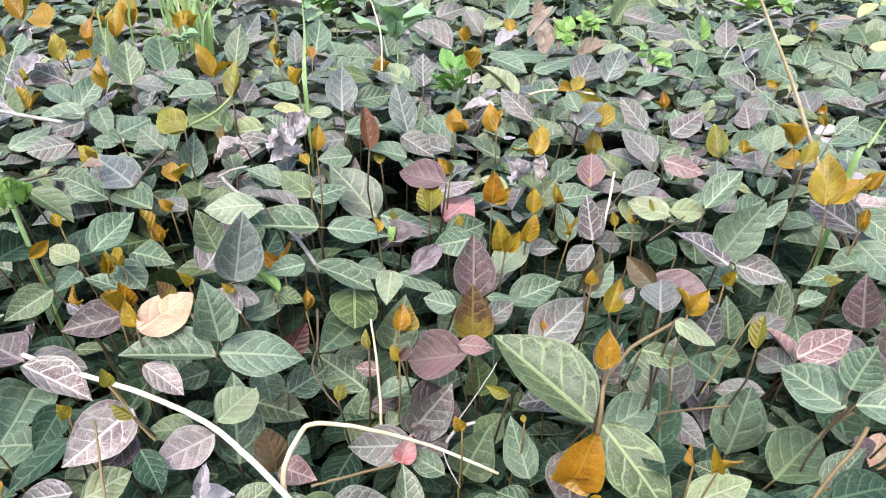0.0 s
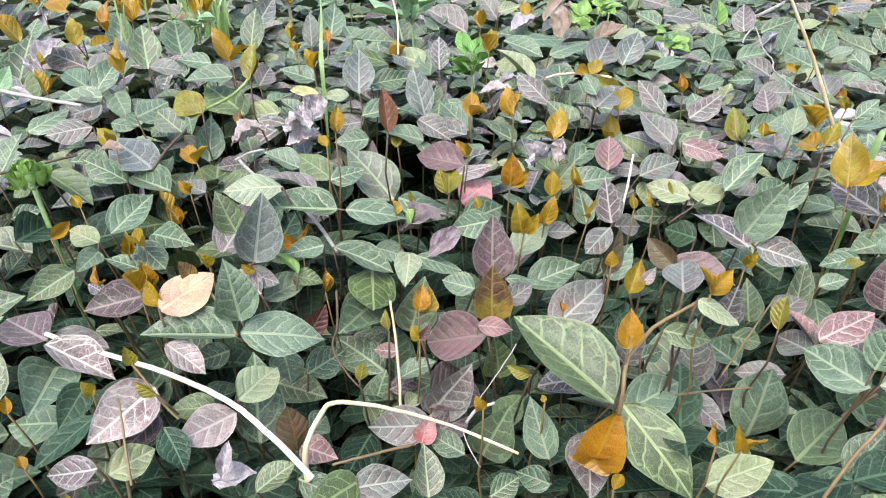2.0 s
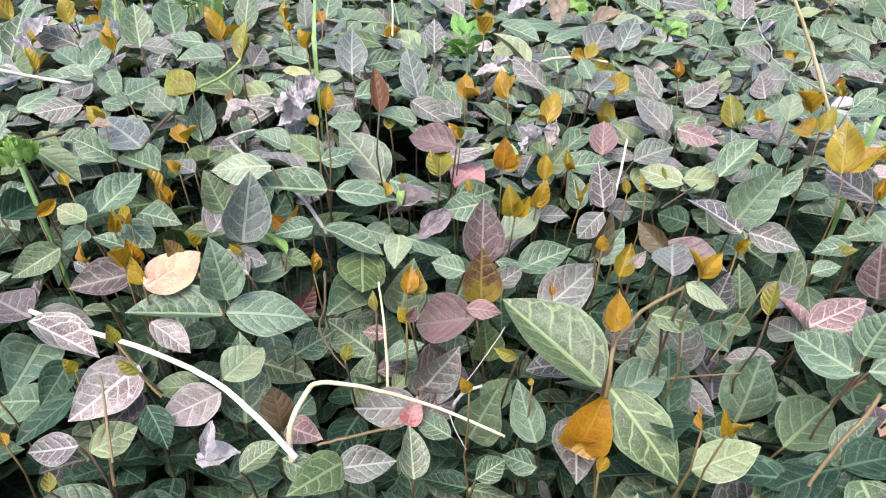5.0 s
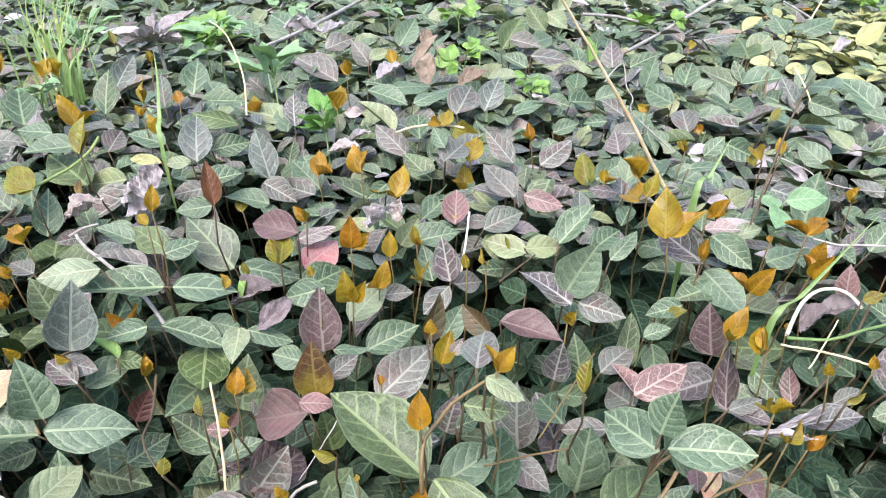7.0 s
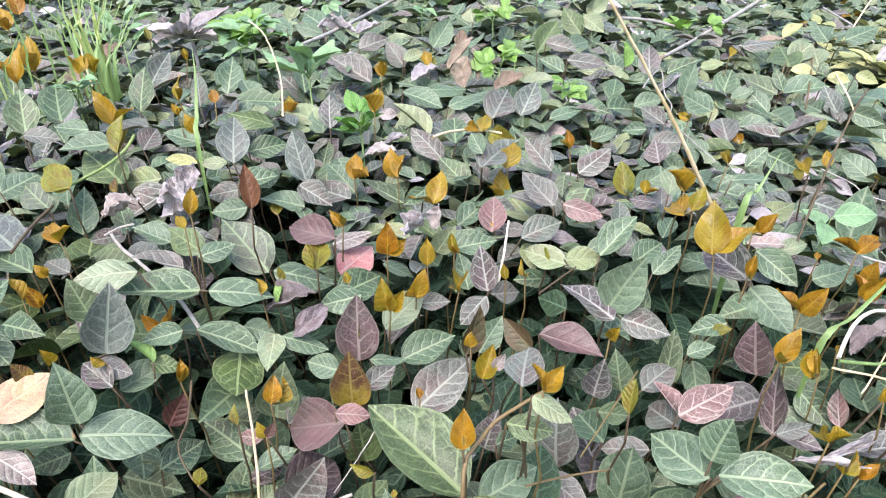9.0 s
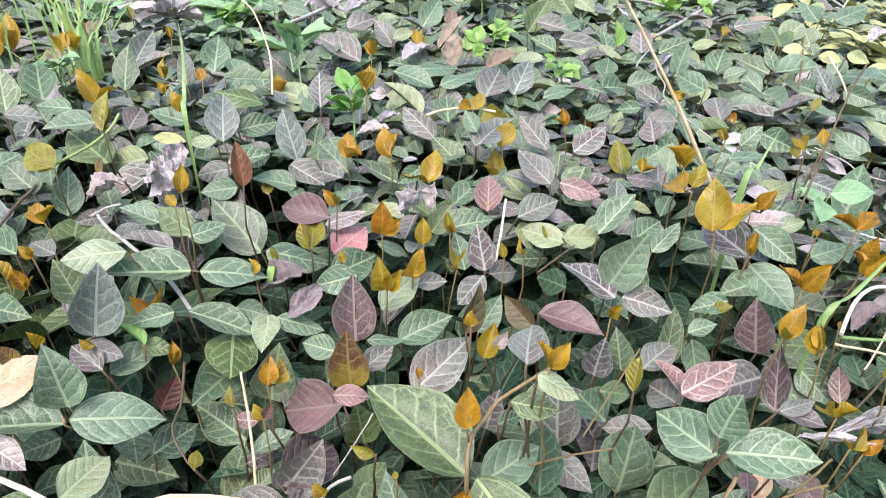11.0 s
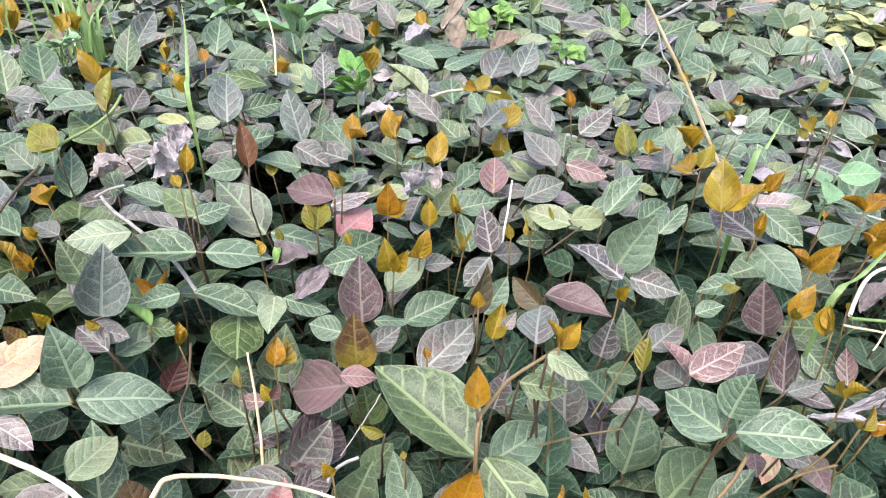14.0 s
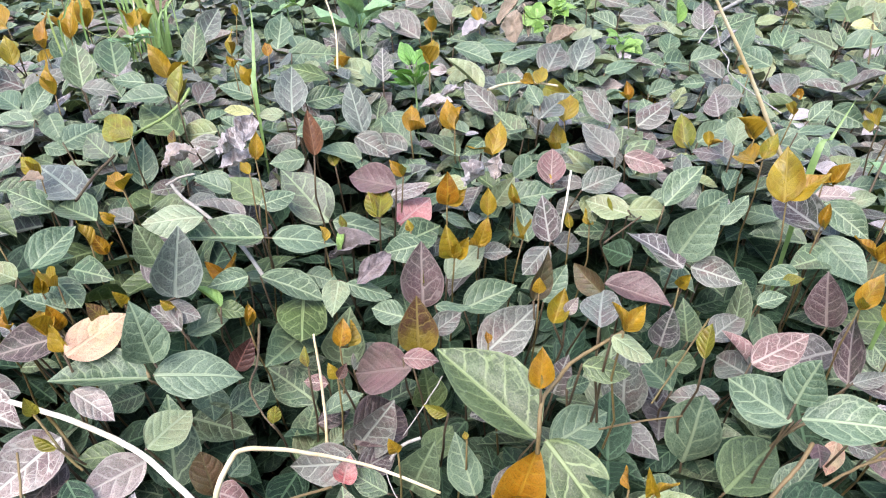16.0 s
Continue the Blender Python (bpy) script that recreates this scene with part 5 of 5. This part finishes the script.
def fill(count, rng, x0, x1, y0, y1, low, high):
    many = {k: [] for k in ("green", "deep", "purple", "olive", "silver", "pale")}
    bm = bmesh.new()
    for _ in range(count):
        x, y = rng.uniform(x0, x1), rng.uniform(y0, y1)
        if hollow(x, y):
            continue
        z = max(roof(x, y) - rng.uniform(low, high), 0.03)
        turn = rng.uniform(0, 360)
        # the heaviest weight goes to the shade-painted green
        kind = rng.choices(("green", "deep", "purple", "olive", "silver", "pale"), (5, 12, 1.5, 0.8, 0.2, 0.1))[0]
        tube(bm, bow((x + rng.uniform(-0.02, 0.02), y + rng.uniform(-0.01, 0.03), -0.005), (x, y, z), 0.0, 4, rng.uniform(-0.05, 0.05)), 0.0009, 0.0006, 4)
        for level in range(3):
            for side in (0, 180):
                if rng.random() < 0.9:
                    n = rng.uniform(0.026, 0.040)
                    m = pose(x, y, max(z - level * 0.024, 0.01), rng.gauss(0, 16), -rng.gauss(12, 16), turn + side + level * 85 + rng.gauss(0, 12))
                    # below the top pair every leaf carries painted shade
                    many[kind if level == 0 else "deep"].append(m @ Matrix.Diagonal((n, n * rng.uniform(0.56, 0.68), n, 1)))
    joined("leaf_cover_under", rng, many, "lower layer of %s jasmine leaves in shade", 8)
    me = bpy.data.meshes.new("stems")
    bm.to_mesh(me)
    bm.free()
    me.materials.append(STEM)
    tagged(new("stems_under", me), "thin brown jasmine stems in the shade", "stems", "", "stuff")


fill(360, random.Random(11), -0.42, 0.44, 0.03, 0.57, 0.034, 0.085)


def between(count, rng, x0, x1, y0, y1):
    """Single leaves that close the spaces between the upper ones."""
    many = {k: [] for k in ("green", "deep", "purple", "olive", "silver", "jade", "pale", "slate", "dry")}
    taken = [(c.x, c.y) for c in SPOTS]
    for _ in range(count):
        x, y = rng.uniform(x0, x1), rng.uniform(y0, y1)
        room = min((a - x) ** 2 + (b - y) ** 2 for a, b in taken) ** 0.5
        if room < (0.0085 if y > 0.36 else 0.021) or hollow(x, y):
            continue
        taken.append((x, y))
        n = min(0.038, max(0.022, room * 1.7)) * rng.uniform(0.9, 1.1)
        m = pose(x, y, roof(x, y) - (rng.uniform(0.012, 0.028) if y > 0.36 else rng.uniform(0.020, 0.040)), rng.gauss(0, 18), -rng.gauss(5, 18), rng.uniform(0, 360)) @ Matrix.Diagonal((n, n * rng.uniform(0.56, 0.68), n, 1)) @ Matrix.Translation((-0.5, 0, 0))
        # past y 0.36 paler kinds carry the haze in their colour
        many[rng.choices(list(many), (3, 0, 1.4, 0.8, 3.6, 5, 1.6, 3, 1.0) if y > 0.36 else (8, 3, 2, 1, 1, 1, 0.4, 0.4, 0.1))[0]].append(m)
    joined("leaf_cover_between", rng, many, "%s jasmine leaves between the taller shoots", 10)


between(6500, random.Random(31), -0.42, 0.44, 0.06, 0.60)
# Sunlight on the far cover, put in as a patch of yellow leaves.
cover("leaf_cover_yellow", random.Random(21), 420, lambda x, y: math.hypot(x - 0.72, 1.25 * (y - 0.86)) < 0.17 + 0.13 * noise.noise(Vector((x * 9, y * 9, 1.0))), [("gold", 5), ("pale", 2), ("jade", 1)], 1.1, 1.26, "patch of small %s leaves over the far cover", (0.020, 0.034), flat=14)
# ---------------------------------------------------------------- stalks, blades, dead leaves and weeds among the shoots
stalk("vine_stem", [(142, 140, 150), (151, 146, 168), (160, 151, 178), (168, 159, 182)], 0.8, 0.9, TAN, "tan bare vine stem rising between leaves", "vine stem")
stalk("vine_stem", [(172, 150, 168), (184, 156, 168), (197, 161, 168), (212, 165, 166)], 0.6, 0.6, TAN, "thin tan bare stem lying over leaves", "vine stem")
stalk("vine_stem", [(192, 160, 166), (204, 166, 169), (216, 173, 172)], 0.6, 0.6, YOUNG_STEM, "thin olive bare stem between leaves", "vine stem")
stalk("dry_stem", [(-128, 138, 160), (-133, 150, 166), (-138, 162, 170), (-142, 171, 173)], 0.55, 0.5, TAN, "thin tan dry stem standing before leaves", "dry stem")
stalk("vine_stem", [(-120, 172, 160), (-128, 176, 168), (-135, 182, 174), (-141, 187, 177)], 0.6, 0.5, YOUNG_STEM, "olive bare stem holding young leaves", "vine stem")
stalk("grass_stalk", [(-190, 212, 172), (-165, 205, 168), (-132, 194, 166), (-101, 180, 163), (-80, 165, 158), (-61, 151, 148)], 1.15, 1.35, PALE_STRAW, "thick bleached white dry grass stalk arching over leaves", "grass stalk")
stalk("grass_stalk", [(-66, 161, 134), (-66, 165, 150), (-59, 172, 164), (-53, 176, 166), (-34, 181, 158), (-4, 185, 142), (26, 177, 133)], 1.43, 0.67, STRAW, "bent pale straw stalk lying over jasmine leaves", "grass stalk")
stalk("dry_stem", [(-166, 205, 134), (-158, 187, 126), (-137, 147, 134)], 0.60, 0.80, TAN, "thin tan dry stem standing before leaves", "dry stem")
stalk("grass_stalk", [(290, 369, 102), (227, 361, 201), (205, 357, 238), (181, 354, 275), (148, 350, 324)], 1.6, 0.7, STRAW, "tall upright straw-coloured dry grass stalk", "grass stalk")
stalk("dry_stem", [(282, 347, 177), (304, 373, 221), (317, 387, 243), (326, 394, 255)], 0.75, 0.59, STEM, "thin brown bare stem leaning above the leaves", "dry stem")
stalk("twig", [(104, 1024, 158), (172, 1007, 156), (222, 978, 154)], 2.85, 1.98, TWIG, "grey fallen twig lying on the far leaves", "twig")
stalk("twig", [(312, 742, 150), (427, 908, 125), (588, 1099, 120)], 1.92, 2.88, TWIG, "grey fallen twig lying on the far leaves", "twig")
stalk("twig", [(-55, 693, 189), (-15, 789, 180), (47, 971, 164)], 1.73, 2.33, TWIG, "grey fallen twig lying on the far leaves", "twig")
stalk("vine_stem", [(-143, 389, 170), (-130, 370, 170), (-111, 348, 172), (-85, 321, 168), (-68, 302, 155)], 1.1, 1.2, TWIG, "pale grey old vine stem running under the leaves", "vine stem")
stalk("vine_stem", [(-141, 377, 175), (-132, 379, 179), (-122, 378, 182)], 0.8, 0.7, TWIG, "pale grey old vine stem running under the leaves", "vine stem")
stalk("grass_stalk", [(99, 338, 154), (104, 351, 174), (107, 360, 189)], 0.78, 0.69, PALE_STRAW, "short bleached white dry stalk among leaves", "grass stalk")
stalk("grass_stalk", [(-29, 213, 111), (-31, 232, 139), (-35, 249, 163)], 0.89, 0.58, STRAW, "thin pale straw stalk standing between leaves", "grass stalk")
stalk("grass_stalk", [(-42, 483, 206), (-43, 499, 230), (-53, 515, 254), (-65, 522, 264)], 0.75, 0.55, STRAW, "thin curved pale dry stalk beside grass", "grass stalk")
stalk("grass_stalk", [(-213, 583, 193), (-221, 599, 217), (-221, 615, 240)], 0.80, 0.69, STRAW, "thin curved pale dry stalk beside grass", "grass stalk")
stalk("vine_stem", [(65, 471, 193), (79, 487, 190), (99, 496, 187), (118, 491, 186)], 1.03, 0.86, STRAW, "beige bare vine stem arching over leaves", "vine stem")
stalk("vine_stem", [(-256, 315, 198), (-243, 323, 198), (-220, 339, 198)], 0.91, 0.73, STEM, "thin reddish bare vine stem", "vine stem")
stalk("vine_stem", [(-183, 347, 183), (-180, 370, 186), (-174, 391, 189)], 0.91, 0.97, STEM, "brown bare vine stem rising to a runner", "vine stem")
stalk("vine_stem", [(-169, 410, 193), (-164, 422, 192), (-157, 444, 190), (-153, 470, 189), (-153, 491, 190)], 0.99, 1.12, FRESH_STEM, "bright green vine runner arching up to a fresh bud", "vine stem")
stalk("vine_stem", [(-318, 443, 194), (-290, 433, 193), (-251, 420, 193)], 1.39, 1.28, TWIG, "pale grey old vine stem running under the leaves", "vine stem")
stalk("vine_stem", [(-55, 163, 142), (-41, 167, 143), (-21, 177, 139)], 0.64, 0.65, TAN, "thin tan bare vine stem", "vine stem")
stalk("vine_stem", [(95, 189, 158), (117, 201, 149), (138, 207, 145)], 0.54, 0.44, TAN, "short dry tan twig between leaves", "twig")
stalk("vine_stem", [(102, 201, 203), (98, 200, 201), (89, 197, 197), (81, 195, 192), (74, 187, 190), (68, 181, 186), (66, 173, 176), (66, 172, 164)], 0.75, 1.0, TAN, "olive-brown shoot branching between young leaves", "vine stem")
stalk("vine_stem", [(331, 354, 160), (343, 347, 159), (357, 345, 159), (386, 338, 160)], 0.80, 0.83, TWIG, "thin pale bare vine stem", "vine stem")
stalk("vine_stem", [(384, 508, 141), (399, 487, 139), (403, 468, 138), (421, 450, 139), (436, 416, 154)], 0.56, 0.53, TWIG, "thin pale dry stem lying over the leaves", "vine stem")
stalk("grass_stalk", [(118, 307, 173), (142, 325, 178)], 0.64, 0.49, STEM, "thin dark stem between leaves", "grass stalk")
stalk("grass_stalk", [(257, 245, 175), (274, 265, 179), (292, 277, 178), (305, 276, 176), (308, 264, 174)], 1.10, 0.85, PALE_STRAW, "bleached dry grass blade curling over", "grass stalk")
stalk("grass_stalk", [(252, 240, 173), (271, 237, 170), (284, 233, 168), (293, 228, 167)], 0.62, 0.64, STRAW, "pale yellow dry grass stem", "grass stalk")
stalk("grass_stalk", [(263, 229, 166), (274, 239, 171), (289, 254, 175)], 0.47, 0.41, STRAW, "thin bleached dry grass stem", "grass stalk")
stalk("grass_stalk", [(257, 244, 174), (279, 243, 172), (303, 249, 172), (332, 257, 171)], 0.94, 0.70, GRASS, "yellow-green grass stem leaning out", "grass stalk")
stalk("dry_stem", [(255, 215, 155), (280, 233, 160), (305, 257, 167), (322, 276, 169)], 0.62, 0.71, STEM, "thin brown stem rising between leaves", "dry stem")
grass("broad fresh green grass blade standing upright", 3.4, GRASS, [(-89, 427, 200), (-91, 443, 224), (-91, 457, 246), (-93, 468, 262)])
grass("fresh green grass blade leaning", 4.9, GRASS, [(237, 337, 196), (249, 347, 213), (263, 358, 232)])
grass("fresh green grass blade leaning", 6.0, GRASS, [(259, 265, 158), (279, 275, 175), (301, 285, 193), (325, 296, 213)])
grass("tuft of thin bright green grass blades", 2.4, GRASS, [(-209, 580, 192), (-201, 606, 232), (-187, 630, 272)], [(-203, 576, 191), (-206, 602, 230), (-202, 627, 269)], [(-198, 572, 191), (-186, 594, 226), (-170, 616, 261)], [(-226, 610, 193), (-232, 634, 230), (-233, 658, 266)], [(-204, 612, 191), (-194, 629, 218), (-179, 644, 244)], [(-249, 653, 193), (-246, 675, 227), (-237, 696, 261)], [(-196, 594, 191), (-195, 612, 218), (-188, 629, 244)], [(-280, 721, 191), (-287, 736, 214), (-287, 752, 237)], [(-199, 583, 191), (-210, 608, 227), (-215, 632, 263)], [(-202, 600, 191), (-218, 620, 219), (-227, 639, 247)], [(-207, 594, 192), (-207, 620, 231), (-201, 645, 271)], [(-217, 612, 192), (-205, 634, 228), (-186, 655, 263)], [(-245, 669, 192), (-241, 692, 227), (-230, 713, 261)], [(-212, 625, 192), (-197, 646, 224), (-177, 665, 257)], [(-214, 592, 193), (-228, 611, 219), (-237, 629, 246)], [(-195, 583, 190), (-181, 599, 217), (-161, 615, 243)], [(-263, 703, 191), (-272, 724, 223), (-274, 745, 254)], [(-235, 670, 191), (-230, 693, 227), (-219, 715, 263)])
dead_plant((-178, 773, 170), 56, 15, 3, "withered pale lilac rosette of ragged dead leaves, rooted in soil")
grass("clump of fresh yellow-green grass blades", 3.4, FRESH_STEM, [(-210, 600, 183), (-214, 600, 220), (-219, 600, 253), (-217, 600, 275)], [(-205, 600, 210), (-205, 600, 234), (-196, 600, 252), (-189, 600, 270)], [(-217, 600, 218), (-217, 600, 244), (-207, 600, 271)], [(-205, 600, 220), (-204, 600, 248), (-202, 600, 266)], [(-216, 600, 196), (-220, 600, 225), (-228, 600, 249), (-229, 600, 271)])
grass("clump of thin bright green grass blades", 2.4, GRASS, [(-209, 585, 221), (-220, 585, 240), (-235, 585, 256), (-250, 585, 269)], [(-227, 585, 214), (-235, 585, 240), (-246, 585, 254)], [(-220, 585, 207), (-225, 585, 235), (-226, 585, 262)])
grass("clump of thin bright green grass blades", 2.2, GRASS, [(-254, 570, 197), (-251, 570, 227), (-253, 570, 254), (-254, 570, 276)], [(-234, 570, 218), (-238, 570, 241), (-238, 570, 262), (-232, 570, 279)], [(-273, 570, 195), (-267, 570, 219), (-250, 570, 245), (-233, 570, 262)])
grass("single thin green grass blades leaning over", 1.8, FRESH_STEM, [(-212, 555, 200), (-228, 555, 207), (-243, 555, 212), (-258, 555, 233)], [(-271, 555, 206), (-265, 555, 233), (-261, 555, 255)])
dead_leaf((-91, 404, 198), 22, 19, 80, 40, 10, "crumpled grey-lilac dead leaf caught among jasmine")
dead_leaf((-103, 403, 185), 22, 18, 40, 25, -15, "crumpled grey-lilac dead leaf caught among jasmine")
dead_leaf((-99, 399, 176), 25, 18, 10, 20, 10, "crumpled grey-lilac dead leaf caught among jasmine")
dead_leaf((-99, 400, 193), 20, 16, 120, 35, 0, "crumpled grey-lilac dead leaf caught among jasmine")
dead_leaf((-230, 526, 205), 13, 9, 30, 30, 10, "small white papery scrap of dead leaf")
dead_leaf((53, 363, 184), 22, 16, 20, 45, 10, "crumpled grey-lilac dead leaf caught among jasmine")
dead_leaf((65, 370, 186), 17, 12, 80, 55, -20, "crumpled grey-lilac dead leaf caught among jasmine")
dead_leaf((-19, 314, 166), 34, 20, -10, 35, 20, "curled dull lilac dead leaf under the shoots", old=True)
dead_leaf((-8, 299, 164), 25, 14, 40, 20, 30, "curled dull pink-brown dead leaf under the shoots", old=True)
dead_leaf((288, 268, 162), 27, 16, 30, 20, -10, "crumpled dull grey dead leaf caught among jasmine", old=True)
dead_leaf((303, 273, 165), 24, 15, -20, 30, 10, "crumpled dull grey dead leaf caught among jasmine", old=True)
dead_leaf((249, 207, 152), 34, 7, 15, 5, 30, "long pale dead leaf strip lying flat")
dead_leaf((236, 198, 152), 36, 7, -10, 0, -20, "long pale dead leaf strip lying flat")
dead_leaf((101, 642, 179), 30, 23, 80, 60, -10, "brown dead leaf standing upright", True)
dead_leaf((100, 684, 182), 41, 14, 38, 38, 10, "tan dead leaf leaning on another", True)
dead_leaf((106, 747, 174), 24, 15, 85, 70, 0, "small brown dead leaf standing upright", True)
dead_leaf((139, 615, 178), 31, 19, 20, 20, 20, "pinkish brown dead leaf", True)
dead_leaf((113, 670, 176), 33, 12, 100, 55, 30, "brown dead leaf standing upright", True)
dead_leaf((10, 770, 178), 38, 19, 40, 10, 0, "grey-lilac dead leaf on the far cover")
dead_leaf((529, 1059, 120), 37, 18, 170, 10, 0, "pale dead leaf on the far cover")
dead_leaf((486, 845, 137), 38, 17, 5, 5, 0, "pinkish brown dead leaf", True)
dead_leaf((567, 743, 150), 29, 17, 20, 25, 10, "pale dead leaf on the far cover")
dead_leaf((312, 741, 147), 38, 19, 30, 20, 0, "pinkish brown dead leaf", True)
dead_leaf((66, 628, 180), 32, 19, 30, 20, 0, "pale dead leaf on the far cover")
dead_leaf((-231, 595, 195), 27, 16, 120, 20, 0, "brown dead leaf on the far cover", True)
stalk("twig", [(267, 631, 164), (287, 674, 158), (312, 717, 150), (293, 644, 155), (287, 604, 158), (272, 562, 164), (270, 510, 170), (261, 435, 187)], 0.83, 0.52, TWIG, "thin crooked pale grey twig", "twig")
stalk("twig", [(309, 890, 154), (358, 910, 144), (391, 917, 134)], 1.85, 1.95, TWIG, "pinkish grey fallen twig", "twig")
stalk("dry_stem", [(486, 692, 151), (477, 650, 147), (471, 621, 141)], 0.99, 0.92, STRAW, "pale dry stem lying on far leaves", "dry stem")
stalk("dry_stem", [(570, 830, 146), (585, 842, 165), (600, 853, 184)], 1.16, 0.99, STRAW, "pale dry stem standing among far leaves", "dry stem")
stalk("dry_stem", [(628, 1000, 131), (610, 902, 140), (588, 805, 147)], 1.36, 1.15, TWIG, "thin grey twig on the far leaves", "twig")
stalk("dry_stem", [(422, 680, 150), (461, 750, 147), (492, 803, 144)], 0.94, 0.91, YOUNG_STEM, "thin olive stem rising above leaves", "dry stem")
stalk("dry_stem", [(417, 611, 149), (461, 695, 151), (531, 832, 143)], 0.88, 0.95, YOUNG_STEM, "thin olive stem rising above leaves", "dry stem")
dead_leaf((29, 450, 190), 26, 13, -20, 20, 10, "crumpled grey-lilac dead leaf caught among jasmine")
dead_leaf((38, 473, 189), 21, 8, 30, 10, 10, "crumpled grey-lilac dead leaf caught among jasmine")
dead_leaf((-318, 524, 190), 32, 20, 60, 30, 10, "crumpled grey-lilac dead leaf caught among jasmine")
dead_leaf((-313, 492, 188), 28, 17, 130, 20, -20, "crumpled grey-lilac dead leaf caught among jasmine")
dead_leaf((-131, 388, 184), 27, 16, 20, 25, 0, "crumpled grey-lilac dead leaf caught among jasmine")
dead_leaf((-99, 161, 148), 17, 7, 70, 60, 20, "curled pale dead leaf hanging between stems")
dead_leaf((-204, 347, 197), 15, 12, 0, 10, 0, "small brown dead leaf", True)
dead_leaf((-98, 163, 132), 21, 13, 10, 15, 20, "pinkish crumpled dead leaf")
dead_leaf((-194, 229, 169), 15, 6, 100, 20, 0, "small grey dead leaf")
dead_leaf((-367, 950, 185), 74, 45, 10, 10, 0, "pale dead leaf on the far cover")
dead_leaf((-25, 767, 180), 44, 18, 160, 10, 10, "pale dead leaf on the far cover")
dead_leaf((-226, 670, 191), 36, 21, 60, 20, 0, "brown dead leaf on the far cover", True)
weed((-120, 728, 194), 21, 9, 34, "lime", "low bright green clover-like weed", 0.75, 10)
weed((-104, 718, 193), 33, 14, 39, "mint", "low fresh green three-lobed weed", 0.75, 10)
weed((-36, 598, 200), 15, 10, 34, "mint", "upright fresh green weed", 0.50, 35)
weed((151, 860, 169), 28, 8, 27, "lime", "low bright green weed", 0.75, 10)
weed((136, 662, 181), 19, 8, 22, "lime", "low bright green weed", 0.75, 10)
weed((188, 587, 181), 15, 8, 18, "lime", "low bright green weed", 0.75, 10)
weed((419, 933, 130), 44, 10, 33, "lime", "low bright green weed", 0.75, 10)
weed((13, 493, 196), 12, 17, 19, "leafgreen", "small dense green rosette weed", 0.50, 42)
weed_head((-232, 307, 196), 11, "tight bright green curled weed head rooted among jasmine")
weed((320, 382, 166), 12, 3, 25, "mint", "fresh green weed with rounded leaves", 0.64, 10)
weed((-329, 884, 189), 42, 12, 37, "mint", "fresh green feathery weed beside grass", 0.35, 40)
weed((-231, 720, 195), 28, 10, 26, "mint", "fresh green feathery weed beside grass", 0.35, 40)
weed((223, 983, 156), 36, 8, 29, "mint", "low fresh green weed", 0.75, 10)
weed((-53, 930, 173), 34, 9, 31, "mint", "low fresh green three-lobed weed", 0.75, 10)
weed((-207, 537, 204), 10, 4, 24, "mint", "fresh green weed leaf pair", 0.75, 30)
weed((755, 947, 132), 37, 8, 44, "lime", "low bright green weed", 0.75, 10)
weed((157, 708, 178), 15, 6, 24, "lime", "low bright green weed", 0.75, 10)
weed((68, 917, 169), 33, 9, 30, "mint", "low fresh green three-lobed weed", 0.75, 10)
stalk("dry_stem", [(28, 229, 152), (18, 217, 143), (9, 207, 136)], 0.31, 0.31, TWIG, "thin bleached dry stem between leaves", "dry stem")
stalk("vine_stem", [(3, 198, 130), (8, 205, 131), (17, 209, 132)], 0.83, 0.84, TWIG, "pale grey bare vine stem", "vine stem")
stalk("dry_stem", [(1, 192, 132), (4, 184, 129), (9, 175, 126)], 0.30, 0.29, TWIG, "thin bleached dry stem between leaves", "dry stem")
stalk("vine_stem", [(-63, 257, 163), (-60, 233, 160), (-60, 216, 161), (-52, 202, 158), (-45, 195, 155)], 0.73, 0.39, STEM, "dark curving bare vine stem", "vine stem")
stalk("vine_stem", [(-151, 206, 161), (-145, 203, 149), (-133, 191, 145)], 0.85, 0.70, YOUNG_STEM, "olive bare stem holding young leaves", "vine stem")
stalk("vine_stem", [(-125, 236, 188), (-119, 232, 182), (-112, 226, 176), (-104, 216, 168)], 0.75, 0.85, TAN, "tan bare stem rising to a young leaf", "vine stem")
stalk("vine_stem", [(125, 213, 147), (138, 226, 157), (159, 249, 167)], 0.5, 0.5, YOUNG_STEM, "olive bare stem leaning between leaves", "vine stem")
stalk("vine_stem", [(169, 184, 150), (174, 185, 157), (183, 188, 160)], 0.9, 0.8, TAN, "gnarled brown vine joint between leaves", "vine stem")
